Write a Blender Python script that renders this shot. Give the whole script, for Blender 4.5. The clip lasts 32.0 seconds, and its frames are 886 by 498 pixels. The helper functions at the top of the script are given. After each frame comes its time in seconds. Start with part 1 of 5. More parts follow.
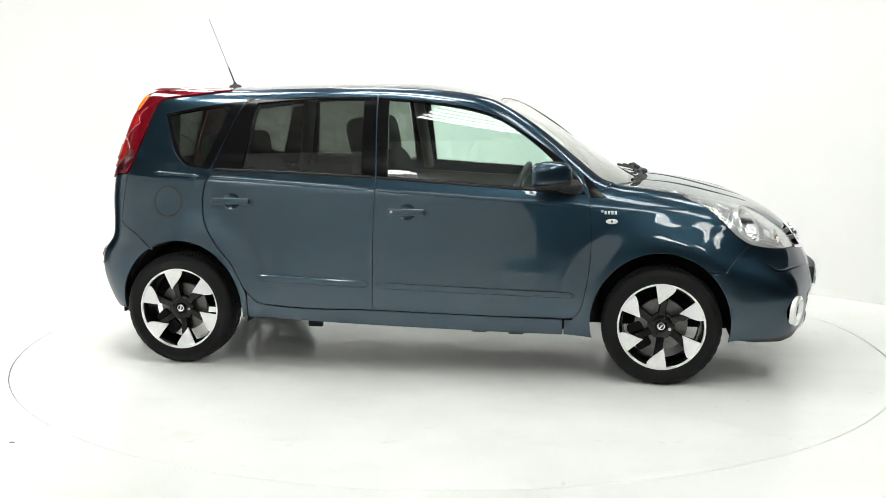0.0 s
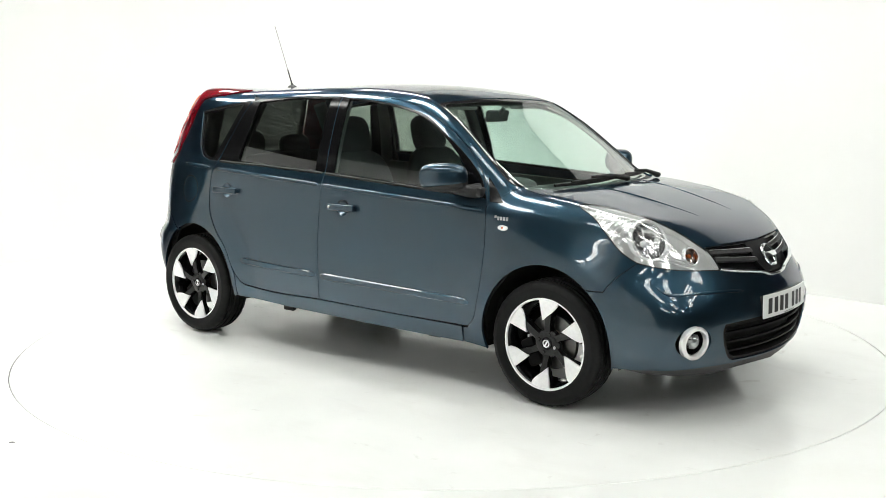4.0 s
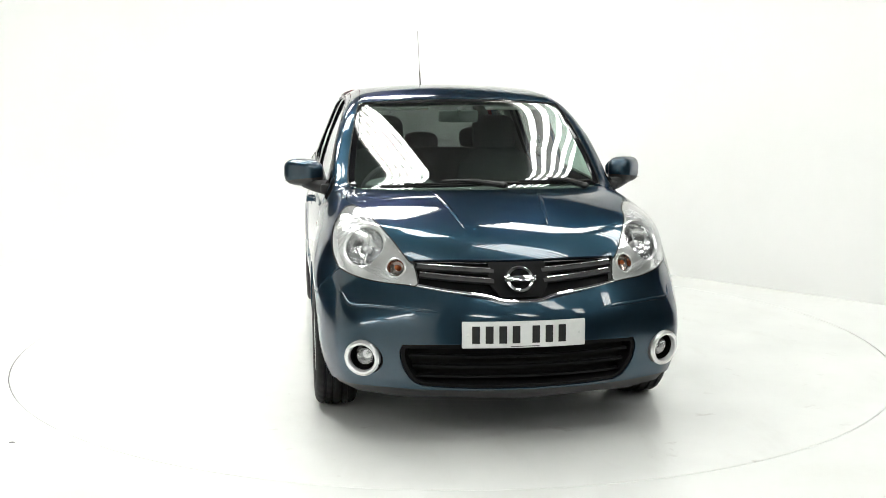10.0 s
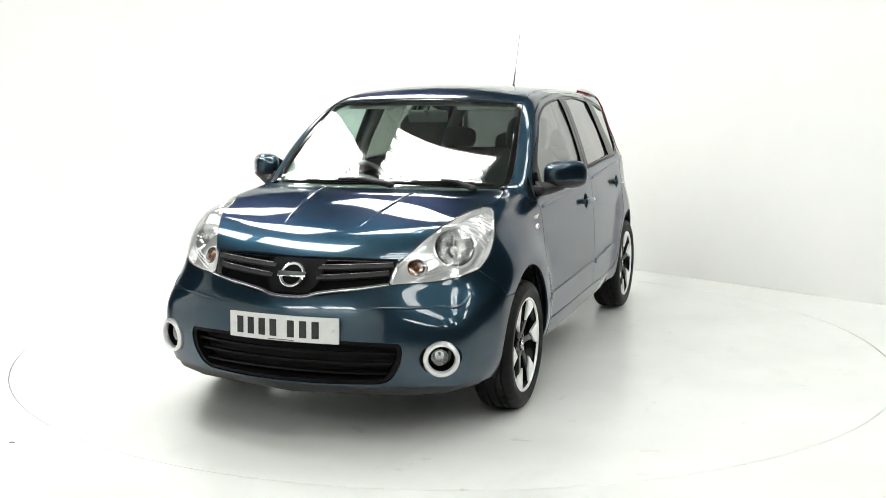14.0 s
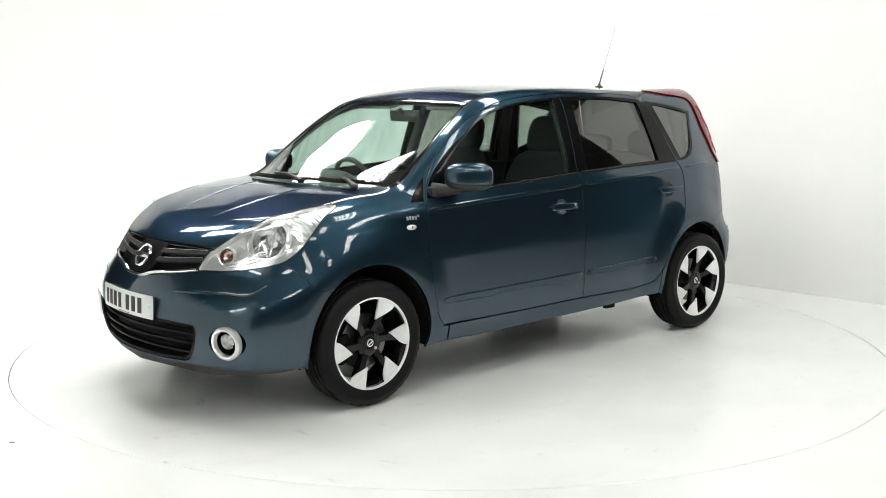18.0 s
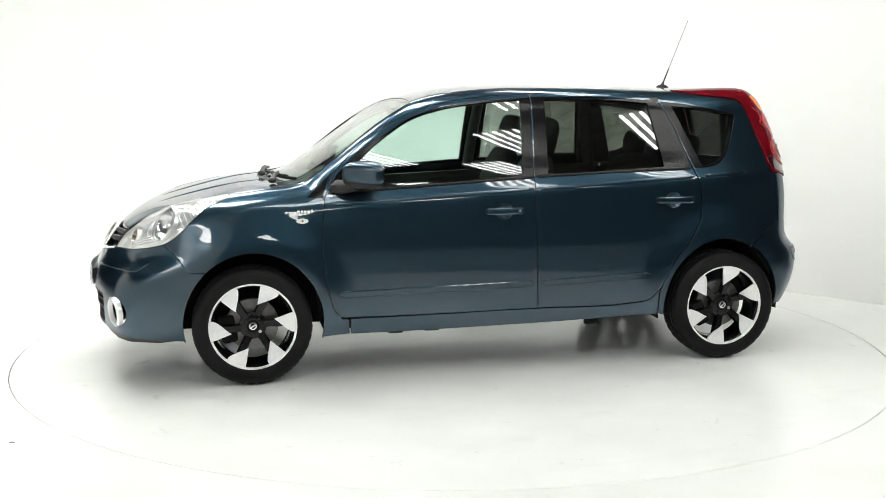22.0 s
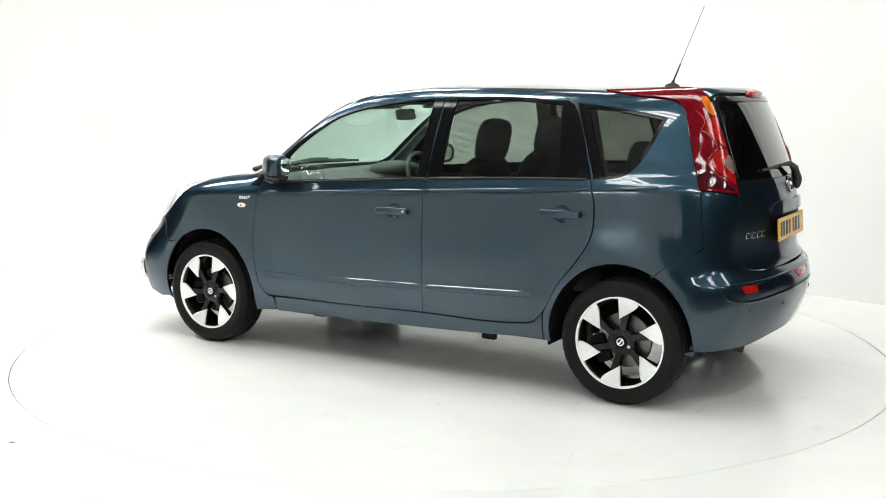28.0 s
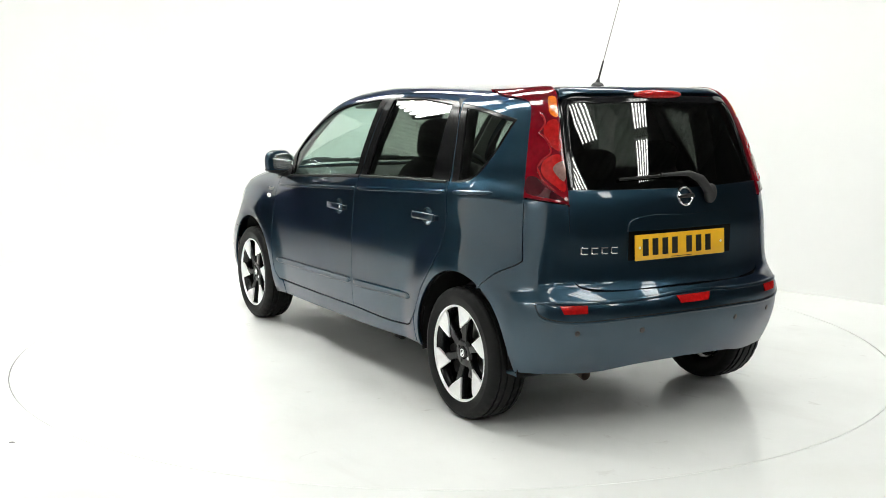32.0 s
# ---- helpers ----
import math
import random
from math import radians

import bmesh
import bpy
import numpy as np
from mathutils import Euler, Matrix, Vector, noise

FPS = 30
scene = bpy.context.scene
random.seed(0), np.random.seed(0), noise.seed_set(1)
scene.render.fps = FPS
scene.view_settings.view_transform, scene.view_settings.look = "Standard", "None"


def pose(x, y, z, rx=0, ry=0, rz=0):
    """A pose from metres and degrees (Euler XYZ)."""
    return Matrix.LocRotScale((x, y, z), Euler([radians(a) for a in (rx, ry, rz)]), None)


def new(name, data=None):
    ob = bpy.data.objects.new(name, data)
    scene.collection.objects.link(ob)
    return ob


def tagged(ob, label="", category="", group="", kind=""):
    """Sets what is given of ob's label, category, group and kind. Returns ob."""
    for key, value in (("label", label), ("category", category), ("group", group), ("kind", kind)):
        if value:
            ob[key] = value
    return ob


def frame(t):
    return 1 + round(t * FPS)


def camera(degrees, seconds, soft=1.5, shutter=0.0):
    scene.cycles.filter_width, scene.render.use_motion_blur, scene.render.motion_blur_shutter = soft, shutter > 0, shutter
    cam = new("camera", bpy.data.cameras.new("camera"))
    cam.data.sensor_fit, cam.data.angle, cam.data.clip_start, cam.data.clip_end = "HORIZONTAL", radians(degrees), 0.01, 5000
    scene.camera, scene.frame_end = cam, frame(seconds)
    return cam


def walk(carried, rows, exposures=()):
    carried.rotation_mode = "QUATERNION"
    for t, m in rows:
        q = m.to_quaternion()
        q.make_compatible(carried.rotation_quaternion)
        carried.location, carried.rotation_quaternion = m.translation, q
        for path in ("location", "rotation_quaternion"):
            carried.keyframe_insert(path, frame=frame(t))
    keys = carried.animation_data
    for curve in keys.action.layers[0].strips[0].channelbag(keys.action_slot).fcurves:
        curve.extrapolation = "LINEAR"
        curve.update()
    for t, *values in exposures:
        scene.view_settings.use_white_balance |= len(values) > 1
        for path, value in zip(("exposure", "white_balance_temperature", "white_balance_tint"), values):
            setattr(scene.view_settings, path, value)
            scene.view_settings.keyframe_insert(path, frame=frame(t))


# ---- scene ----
from mathutils import geometry

cam = camera(45.27, 32.0, soft=0.8)
EYE = pose(0.0, -6.3236, 1.478, 90 - 8.331, -0.05, 0.494)
walk(cam, [(0.0, EYE), (32.0, EYE)])

# ---- world: a closed hall, lit by its own tubes and added fill banks ----
world = bpy.data.worlds.new("world")
scene.world = world
world.use_nodes = True
world.node_tree.nodes["Background"].inputs[0].default_value = (0.9, 0.95, 1.0, 1)
world.node_tree.nodes["Background"].inputs[1].default_value = 0.02
scene.view_settings.exposure = -0.13


# ---- materials ----
def material(name, base, rough=0.5, metal=0.0, coat=0.0, spec=0.5, vary=0.0, scale=8.0, bumps=0.0, bump_scale=60.0, emit=None, power=0.0):
    m = bpy.data.materials.new(name)
    m.use_nodes = True
    nt = m.node_tree
    b = nt.nodes["Principled BSDF"]
    b.inputs["Base Color"].default_value = (*base, 1)
    b.inputs["Roughness"].default_value = rough
    b.inputs["Metallic"].default_value = metal
    b.inputs["Specular IOR Level"].default_value = spec
    b.inputs["Coat Weight"].default_value = coat
    b.inputs["Coat Roughness"].default_value = 0.02
    co = nt.nodes.new("ShaderNodeTexCoord")
    if vary:
        n = nt.nodes.new("ShaderNodeTexNoise")
        n.inputs["Scale"].default_value, n.inputs["Detail"].default_value = scale, 6
        nt.links.new(co.outputs["Object"], n.inputs["Vector"])
        r = nt.nodes.new("ShaderNodeMapRange")
        r.inputs[1].default_value, r.inputs[2].default_value = 0.3, 0.7
        r.inputs[3].default_value, r.inputs[4].default_value = 1 - vary, 1 + vary
        nt.links.new(n.outputs["Fac"], r.inputs[0])
        mx = nt.nodes.new("ShaderNodeVectorMath")
        mx.operation = "SCALE"
        mx.inputs[0].default_value = base
        nt.links.new(r.outputs[0], mx.inputs["Scale"])
        nt.links.new(mx.outputs[0], b.inputs["Base Color"])
        rr = nt.nodes.new("ShaderNodeMapRange")
        rr.inputs[3].default_value, rr.inputs[4].default_value = max(rough * (1 - vary), 0.02), min(rough * (1 + vary), 1)
        nt.links.new(n.outputs["Fac"], rr.inputs[0])
        nt.links.new(rr.outputs[0], b.inputs["Roughness"])
    if bumps:
        n = nt.nodes.new("ShaderNodeTexNoise")
        n.inputs["Scale"].default_value, n.inputs["Detail"].default_value = bump_scale, 4
        nt.links.new(co.outputs["Object"], n.inputs["Vector"])
        bp = nt.nodes.new("ShaderNodeBump")
        bp.inputs["Strength"].default_value, bp.inputs["Distance"].default_value = bumps, 0.002
        nt.links.new(n.outputs["Fac"], bp.inputs["Height"])
        nt.links.new(bp.outputs[0], b.inputs["Normal"])
    if emit:
        b.inputs["Emission Color"].default_value = (*emit, 1)
        b.inputs["Emission Strength"].default_value = power
    return m


def glass(name, tint, gloss=0.075):
    """Thin pane: lets tinted light through and mirrors by its angle."""
    m = bpy.data.materials.new(name)
    m.use_nodes = True
    nt = m.node_tree
    nt.nodes.clear()
    out = nt.nodes.new("ShaderNodeOutputMaterial")
    mix = nt.nodes.new("ShaderNodeMixShader")
    lw = nt.nodes.new("ShaderNodeLayerWeight")
    lw.inputs[0].default_value = 0.5
    p5 = nt.nodes.new("ShaderNodeMath")
    p5.operation = "POWER"
    p5.inputs[1].default_value = 4.0
    fr = nt.nodes.new("ShaderNodeMath")
    fr.operation = "MULTIPLY_ADD"
    fr.inputs[1].default_value, fr.inputs[2].default_value = 1 - gloss, gloss
    nt.links.new(lw.outputs["Facing"], p5.inputs[0])
    nt.links.new(p5.outputs[0], fr.inputs[0])
    tr = nt.nodes.new("ShaderNodeBsdfTransparent")
    tr.inputs[0].default_value = (*tint, 1)
    gl = nt.nodes.new("ShaderNodeBsdfGlossy")
    gl.inputs[0].default_value, gl.inputs["Roughness"].default_value = (1, 1, 1, 1), 0.0
    nt.links.new(fr.outputs[0], mix.inputs[0])
    nt.links.new(tr.outputs[0], mix.inputs[1])
    nt.links.new(gl.outputs[0], mix.inputs[2])
    nt.links.new(mix.outputs[0], out.inputs[0])
    return m


def car_paint():
    """Metallic teal blue: fine flakes under a clear coat."""
    m = material("teal_blue_metallic_paint", (0.012, 0.052, 0.085), 0.32, 0.9, 1.0)
    nt = m.node_tree
    b = nt.nodes["Principled BSDF"]
    co = nt.nodes.new("ShaderNodeTexCoord")
    v = nt.nodes.new("ShaderNodeTexVoronoi")
    v.inputs["Scale"].default_value = 900
    nt.links.new(co.outputs["Object"], v.inputs["Vector"])
    r = nt.nodes.new("ShaderNodeMapRange")
    r.inputs[3].default_value, r.inputs[4].default_value = 0.75, 1.3
    nt.links.new(v.outputs["Color"], r.inputs[0])
    mx = nt.nodes.new("ShaderNodeVectorMath")
    mx.operation = "SCALE"
    mx.inputs[0].default_value = PAINT
    nt.links.new(r.outputs[0], mx.inputs["Scale"])
    nt.links.new(mx.outputs[0], b.inputs["Base Color"])
    b.inputs["Coat IOR"].default_value = 1.58
    b.inputs["Specular Tint"].default_value = (0.18, 0.28, 0.35, 1)
    return m


PAINT = (0.0215, 0.0495, 0.0755)
M_PAINT = car_paint()
M_BLACK = material("gloss_black_trim", (0.006, 0.006, 0.007), 0.07, 0, 0.0)
M_FRAME = material("satin_black_trim", (0.004, 0.004, 0.0045), 0.18, spec=0.18, vary=0.1, scale=30)
M_PLASTIC = material("textured_black_plastic", (0.016, 0.016, 0.017), 0.55, 0, 0, vary=0.15, scale=30, bumps=0.25, bump_scale=500)
M_DARK = material("dark_underbody", (0.007, 0.007, 0.007), 0.9, spec=0.2, vary=0.3, scale=12)
M_RUBBER = material("tyre_rubber", (0.0058, 0.0058, 0.006), 0.55, spec=0.2, vary=0.25, scale=14, bumps=0.2, bump_scale=300)
M_SEAL = material("rubber_seal", (0.005, 0.005, 0.005), 0.5, spec=0.3)
M_CHROME = material("bright_chrome", (0.86, 0.87, 0.88), 0.06, 1.0, vary=0.02, scale=40)
M_MAST = material("grey_aerial_whip", (0.16, 0.16, 0.16), 0.4)
M_INTAKE = material("matt_black_grille_plastic", (0.004, 0.004, 0.0045), 0.55, spec=0.12)
M_RING = material("bright_satin_ring", (0.90, 0.905, 0.91), 0.16, 0.6, 0.5, vary=0.03, scale=40)
M_SATIN = material("satin_silver", (0.70, 0.71, 0.72), 0.28, 1.0, vary=0.05, scale=60)
M_FACE = material("machined_alloy_face", (0.93, 0.93, 0.93), 0.34, 0.25, 0.4, vary=0.04, scale=80)
M_RIM = material("gloss_black_alloy", (0.005, 0.005, 0.0055), 0.20, 0.0, 0.0, spec=0.35)
M_DISC = material("brake_disc_steel", (0.17, 0.165, 0.16), 0.36, 1.0, vary=0.15, scale=50)
M_RUST = material("brown_hub_steel", (0.055, 0.034, 0.024), 0.75, vary=0.4, scale=40)
M_REDLENS = material("deep_red_lens", (0.155, 0.002, 0.007), 0.06, 0, 0.15, vary=0.30, scale=16)
M_REDGLOSS = material("glossy_red_fold", (0.30, 0.006, 0.010), 0.04, 0, 1.0)
M_MAROON = material("maroon_lens", (0.055, 0.004, 0.008), 0.08, 0, 1.0, vary=0.2, scale=40)
M_REDBRIGHT = material("bright_red_lens", (0.40, 0.007, 0.007), 0.12, 0, 0.3, vary=0.25, scale=60)
M_ORANGE = material("orange_lens", (0.75, 0.16, 0.01), 0.12, 0, 1.0, vary=0.2, scale=70)
M_PALE = material("clear_ribbed_lens", (0.30, 0.17, 0.15), 0.12, 0.3, 1.0, vary=0.2, scale=80)
M_MAINBOWL = material("main_lamp_reflector", (0.68, 0.685, 0.69), 0.16, 1.0, vary=0.12, scale=45, bumps=1.0, bump_scale=60)
M_AMBERBOWL = material("brown_indicator_reflector", (0.56, 0.45, 0.40), 0.16, 1.0, vary=0.15, scale=60)
M_BOWL = material("lamp_reflector", (0.93, 0.935, 0.94), 0.12, 0.7, vary=0.04, scale=50)
M_HOUSING = material("silver_lamp_housing", (0.90, 0.905, 0.905), 0.14, 0.65, 0.5, vary=0.06, scale=30, bumps=0.12, bump_scale=30)
M_BULB = material("amber_bulb", (0.42, 0.10, 0.025), 0.12, 0, 0.8)
M_PLATE_W = material("white_plate", (0.80, 0.81, 0.80), 0.35, 0, 0.3, vary=0.03, scale=30)
M_PLATE_Y = material("yellow_plate", (0.82, 0.45, 0.02), 0.35, 0, 0.3, vary=0.04, scale=30)
M_INK = material("black_plate_ink", (0.012, 0.012, 0.012), 0.4)
M_SEAT = material("charcoal_seat_cloth", (0.050, 0.050, 0.053), 0.9, vary=0.25, scale=40, bumps=0.4, bump_scale=400)
M_DASH = material("grey_dashboard_plastic", (0.10, 0.10, 0.102), 0.6, vary=0.12, scale=25, bumps=0.2, bump_scale=350)
M_LINING = material("pale_grey_headlining", (0.42, 0.41, 0.39), 0.9, vary=0.06, scale=20)
M_GLASS = glass("green_tinted_glass", (0.70, 0.83, 0.77))
M_PRIVACY = glass("dark_privacy_glass", (0.275, 0.30, 0.27), 0.10)
M_REAR = glass("dark_tailgate_glass", (0.115, 0.122, 0.118))
M_CLEAR = glass("clear_lamp_lens", (0.97, 0.975, 0.975), 0.05)
M_FLOOR = material("white_painted_floor", (0.885, 0.895, 0.875), 0.22, 0, 0, spec=0.42, vary=0.035, scale=1.3, bumps=0.05, bump_scale=25)
M_TABLE = material("white_turntable_paint", (0.91, 0.92, 0.90), 0.18, 0, 0, spec=0.42, vary=0.05, scale=1.6, bumps=0.04, bump_scale=30)


def stain(m, colour, scale, low, high, most, stretch=(1, 1, 1)):
    """Scuffs of their own shape over a painted surface."""
    nt = m.node_tree
    b = nt.nodes["Principled BSDF"]
    co = nt.nodes.new("ShaderNodeTexCoord")
    mp = nt.nodes.new("ShaderNodeMapping")
    mp.inputs["Scale"].default_value = stretch
    n = nt.nodes.new("ShaderNodeTexNoise")
    n.inputs["Scale"].default_value, n.inputs["Detail"].default_value, n.inputs["Roughness"].default_value = scale, 9, 0.62
    n.inputs["Distortion"].default_value = 0.5
    r = nt.nodes.new("ShaderNodeMapRange")
    r.inputs[1].default_value, r.inputs[2].default_value, r.inputs[3].default_value, r.inputs[4].default_value = low, high, 0.0, most
    mx = nt.nodes.new("ShaderNodeMix")
    mx.data_type = "RGBA"
    old = b.inputs["Base Color"].links[0].from_socket
    nt.links.new(co.outputs["Object"], mp.inputs["Vector"])
    nt.links.new(mp.outputs[0], n.inputs["Vector"])
    nt.links.new(n.outputs["Fac"], r.inputs[0])
    nt.links.new(r.outputs[0], mx.inputs["Factor"])
    nt.links.new(old, mx.inputs["A"])
    mx.inputs["B"].default_value = (*colour, 1)
    nt.links.new(mx.outputs["Result"], b.inputs["Base Color"])


stain(M_TABLE, (0.50, 0.45, 0.40), 1.6, 0.56, 0.80, 0.16, (1.0, 2.6, 1))
stain(M_TABLE, (0.32, 0.26, 0.22), 7.0, 0.64, 0.80, 0.40)
stain(M_FLOOR, (0.62, 0.56, 0.46), 0.9, 0.50, 0.75, 0.18)
M_WALL = material("white_studio_wall", (0.80, 0.80, 0.79), 0.7, vary=0.025, scale=0.8, bumps=0.05, bump_scale=20)
M_HALLFLOOR = material("grey_hall_floor", (0.16, 0.155, 0.15), 0.75, vary=0.25, scale=2.5, bumps=0.3, bump_scale=60)
M_ROOF = material("grey_roof_sheeting", (0.27, 0.27, 0.27), 0.8, vary=0.25, scale=1.5)
M_HALL = material("grey_hall_sheeting", (0.17, 0.17, 0.17), 0.8, vary=0.2, scale=1.2)
M_GAP = material("shadow_gap_steel", (0.30, 0.30, 0.30), 0.7, vary=0.2, scale=20)
M_TUBE = material("fluorescent_tube", (0.9, 0.9, 0.9), 0.4, emit=(0.985, 1.0, 0.955), power=17.0)
M_TRAYWHITE = material("white_lamp_tray", (0.75, 0.75, 0.75), 0.5, vary=0.05)
M_TRAY = material("grey_lamp_tray", (0.16, 0.16, 0.16), 0.6, vary=0.08)


# ---- mesh tools ----
def obj(name, verts, faces, mat, parent=None, label="", smooth=True, normals_at=None):
    me = bpy.data.meshes.new(name)
    me.from_pydata([tuple(v) for v in verts], [], [tuple(f) for f in faces])
    me.materials.append(mat)
    if smooth:
        me.polygons.foreach_set("use_smooth", [True] * len(me.polygons))
    if normals_at is not None:
        idx = np.empty(len(me.loops), int)
        me.loops.foreach_get("vertex_index", idx)
        me.normals_split_custom_set([tuple(n) for n in normals_at[idx]])
    ob = new(name, me)
    if parent is not None:
        ob.parent = parent
    if label:
        tagged(ob, label)
    return ob


def part(name, bm, mat, parent, label="", smooth=True):
    me = bpy.data.meshes.new(name)
    bmesh.ops.recalc_face_normals(bm, faces=bm.faces)
    bm.to_mesh(me)
    bm.free()
    me.materials.append(mat)
    if smooth:
        me.polygons.foreach_set("use_smooth", [True] * len(me.polygons))
        me.set_sharp_from_angle(angle=radians(40))
    ob = new(name, me)
    if parent is not None:
        ob.parent = parent
    if label:
        tagged(ob, label)
    return ob


def box(bm, x, y, z, bevel=0.0, m=None, seg=2):
    """A box between the given (low, high) pairs."""
    r = bmesh.ops.create_cube(bm, size=1)
    t = Matrix.LocRotScale(((x[0] + x[1]) / 2, (y[0] + y[1]) / 2, (z[0] + z[1]) / 2), None, (x[1] - x[0], y[1] - y[0], z[1] - z[0]))
    bmesh.ops.transform(bm, matrix=t, verts=r["verts"])
    vs = r["verts"]
    if bevel:
        es = list({e for v in vs for e in v.link_edges})
        q = bmesh.ops.bevel(bm, geom=es, offset=bevel, segments=seg, affect="EDGES", profile=0.5)
        vs = list({v for f in q["faces"] for v in f.verts} | {v for v in vs if v.is_valid})
        seen, todo = set(vs), list(vs)
        while todo:
            v = todo.pop()
            for e in v.link_edges:
                o = e.other_vert(v)
                if o not in seen:
                    seen.add(o)
                    todo.append(o)
        vs = list(seen)
    if m is not None:
        bmesh.ops.transform(bm, matrix=m, verts=vs)
    return vs


def tube(bm, pts, r, n=8, caps=True):
    """A round bar along points; r one radius or one for each point."""
    pts = [Vector(p) for p in pts]
    rs = r if isinstance(r, (list, tuple)) else [r] * len(pts)
    rings = []
    up = None
    for i, p in enumerate(pts):
        d = (pts[min(i + 1, len(pts) - 1)] - pts[max(i - 1, 0)]).normalized()
        if up is None or abs(up.dot(d)) > 0.95:
            up = Vector((0, 0, 1)) if abs(d.z) < 0.9 else Vector((1, 0, 0))
        s = d.cross(up).normalized()
        up = s.cross(d).normalized()
        rings.append([bm.verts.new(p + (s * math.cos(a) + up * math.sin(a)) * rs[i]) for a in (2 * math.pi * k / n for k in range(n))])
    for a, b in zip(rings, rings[1:]):
        for k in range(n):
            bm.faces.new((a[k], a[(k + 1) % n], b[(k + 1) % n], b[k]))
    if caps:
        bm.faces.new(rings[0][::-1])
        bm.faces.new(rings[-1])


def lathe(bm, prof, m=None, n=48, close=False):
    """Turns (radius, height) pairs round z; m places it."""
    m = m or Matrix()
    rings = []
    for r, h in prof:
        if r < 1e-6:
            rings.append([bm.verts.new(m @ Vector((0, 0, h)))])
        else:
            rings.append([bm.verts.new(m @ Vector((r * math.cos(2 * math.pi * k / n), r * math.sin(2 * math.pi * k / n), h))) for k in range(n)])
    pairs = list(zip(rings, rings[1:]))
    if close:
        pairs.append((rings[-1], rings[0]))
    for a, b in pairs:
        if len(a) == 1 and len(b) == 1:
            continue
        for k in range(n):
            q = (a[k % len(a)], a[(k + 1) % len(a)], b[(k + 1) % len(b)], b[k % len(b)])
            q = list(dict.fromkeys(q))
            if len(q) > 2:
                bm.faces.new(q)


def ball(bm, c, r, m=None, u=24, v=14, power=1.0):
    """An ellipsoid (power 1) or a boxier pad (power below 1)."""
    rings = []
    for j in range(v + 1):
        a = math.pi * (j / v - 0.5)
        ring = []
        for i in range(u):
            b = 2 * math.pi * i / u
            q = [math.cos(a) * math.cos(b), math.cos(a) * math.sin(b), math.sin(a)]
            q = [math.copysign(abs(t) ** power, t) for t in q]
            p = Vector((q[0] * r[0], q[1] * r[1], q[2] * r[2]))
            if m is not None:
                p = m @ p
            ring.append(bm.verts.new(Vector(c) + p))
        rings.append(ring)
    for p, q in zip(rings, rings[1:]):
        for i in range(u):
            bm.faces.new((p[i], p[(i + 1) % u], q[(i + 1) % u], q[i]))
    bmesh.ops.remove_doubles(bm, verts=[t for r_ in rings for t in r_], dist=1e-5)


def empty(name, label="", category="", group="", kind=""):
    return tagged(new(name), label, category, group, kind)


# ---- the studio ----
TABLE_R = 2.50


def ring_mesh(bm, r0, r1, z, n=192):
    a = [bm.verts.new((r0 * math.cos(2 * math.pi * k / n), r0 * math.sin(2 * math.pi * k / n), z)) for k in range(n)]
    b = [bm.verts.new((r1 * math.cos(2 * math.pi * k / n), r1 * math.sin(2 * math.pi * k / n), z)) for k in range(n)]
    for k in range(n):
        bm.faces.new((a[k], b[k], b[(k + 1) % n], a[(k + 1) % n]))
    return a, b


def studio_floor():
    bm = bmesh.new()
    n = 192
    a, b = ring_mesh(bm, TABLE_R + 0.0042, 4.0, 0.0, n)
    far = [bm.verts.new((18 * math.cos(2 * math.pi * k / n), 18 * math.sin(2 * math.pi * k / n), 0)) for k in range(n)]
    rim = [bm.verts.new((v.co.x, v.co.y, -0.05)) for v in a]
    for k in range(n):
        j = (k + 1) % n
        bm.faces.new((b[k], far[k], far[j], b[j]))
        bm.faces.new((rim[k], a[k], a[j], rim[j]))
    # unseen grey floor added on the open side, to darken what the doors mirror
    hall = bmesh.new()
    edge = [(-0.74, -13), (11.9, -13), (11.9, -1.6), (5.6, -1.6), (1.6, -3.75), (-0.74, -4.25)]
    top = [hall.verts.new((x, y, 0.004)) for x, y in edge]
    low = [hall.verts.new((x, y, -0.002)) for x, y in edge]
    hall.faces.new(top)
    for k in range(len(edge)):
        hall.faces.new((top[k], top[(k + 1) % len(edge)], low[(k + 1) % len(edge)], low[k]))
    tagged(part("floor_hall", hall, M_HALLFLOOR, None, smooth=False), "grey floor of the open hall, unseen, added to darken the reflection in the doors", "floor", kind="structure")
    tagged(part("floor", bm, M_FLOOR, None), "white painted studio floor around the turntable", "floor", kind="structure")
    bm = bmesh.new()
    bmesh.ops.create_circle(bm, cap_ends=True, segments=96, radius=TABLE_R + 0.2)
    bmesh.ops.translate(bm, vec=(0, 0, -0.052), verts=bm.verts)
    tagged(part("turntable_pit", bm, M_GAP, None), "dark steel pit below the turntable gap", "floor", kind="structure")


def turntable():
    bm = bmesh.new()
    lathe(bm, [(0, 0.0), (1.2, 0.0), (TABLE_R - 0.003, 0.0), (TABLE_R, -0.003), (TABLE_R, -0.04), (0, -0.04)], n=192)
    t = empty("turntable", "round white painted turntable flush with the floor", "turntable")
    part("disc", bm, M_TABLE, t)
    bm = bmesh.new()
    lathe(bm, [(TABLE_R + 0.0020, -0.004), (TABLE_R + 0.0020, -0.05), (TABLE_R - 0.004, -0.05)], n=192)
    part("edge_band", bm, M_GAP, t, "dark steel edge band")
    return t


# the room stands at 45 degrees to the camera: a runs along the tubes, b across them
def room(a, b):
    return (a + b) / math.sqrt(2), (b - a) / math.sqrt(2)


WALL_A, WALL_B, WALL_H = -6.0, 2.92, 3.15


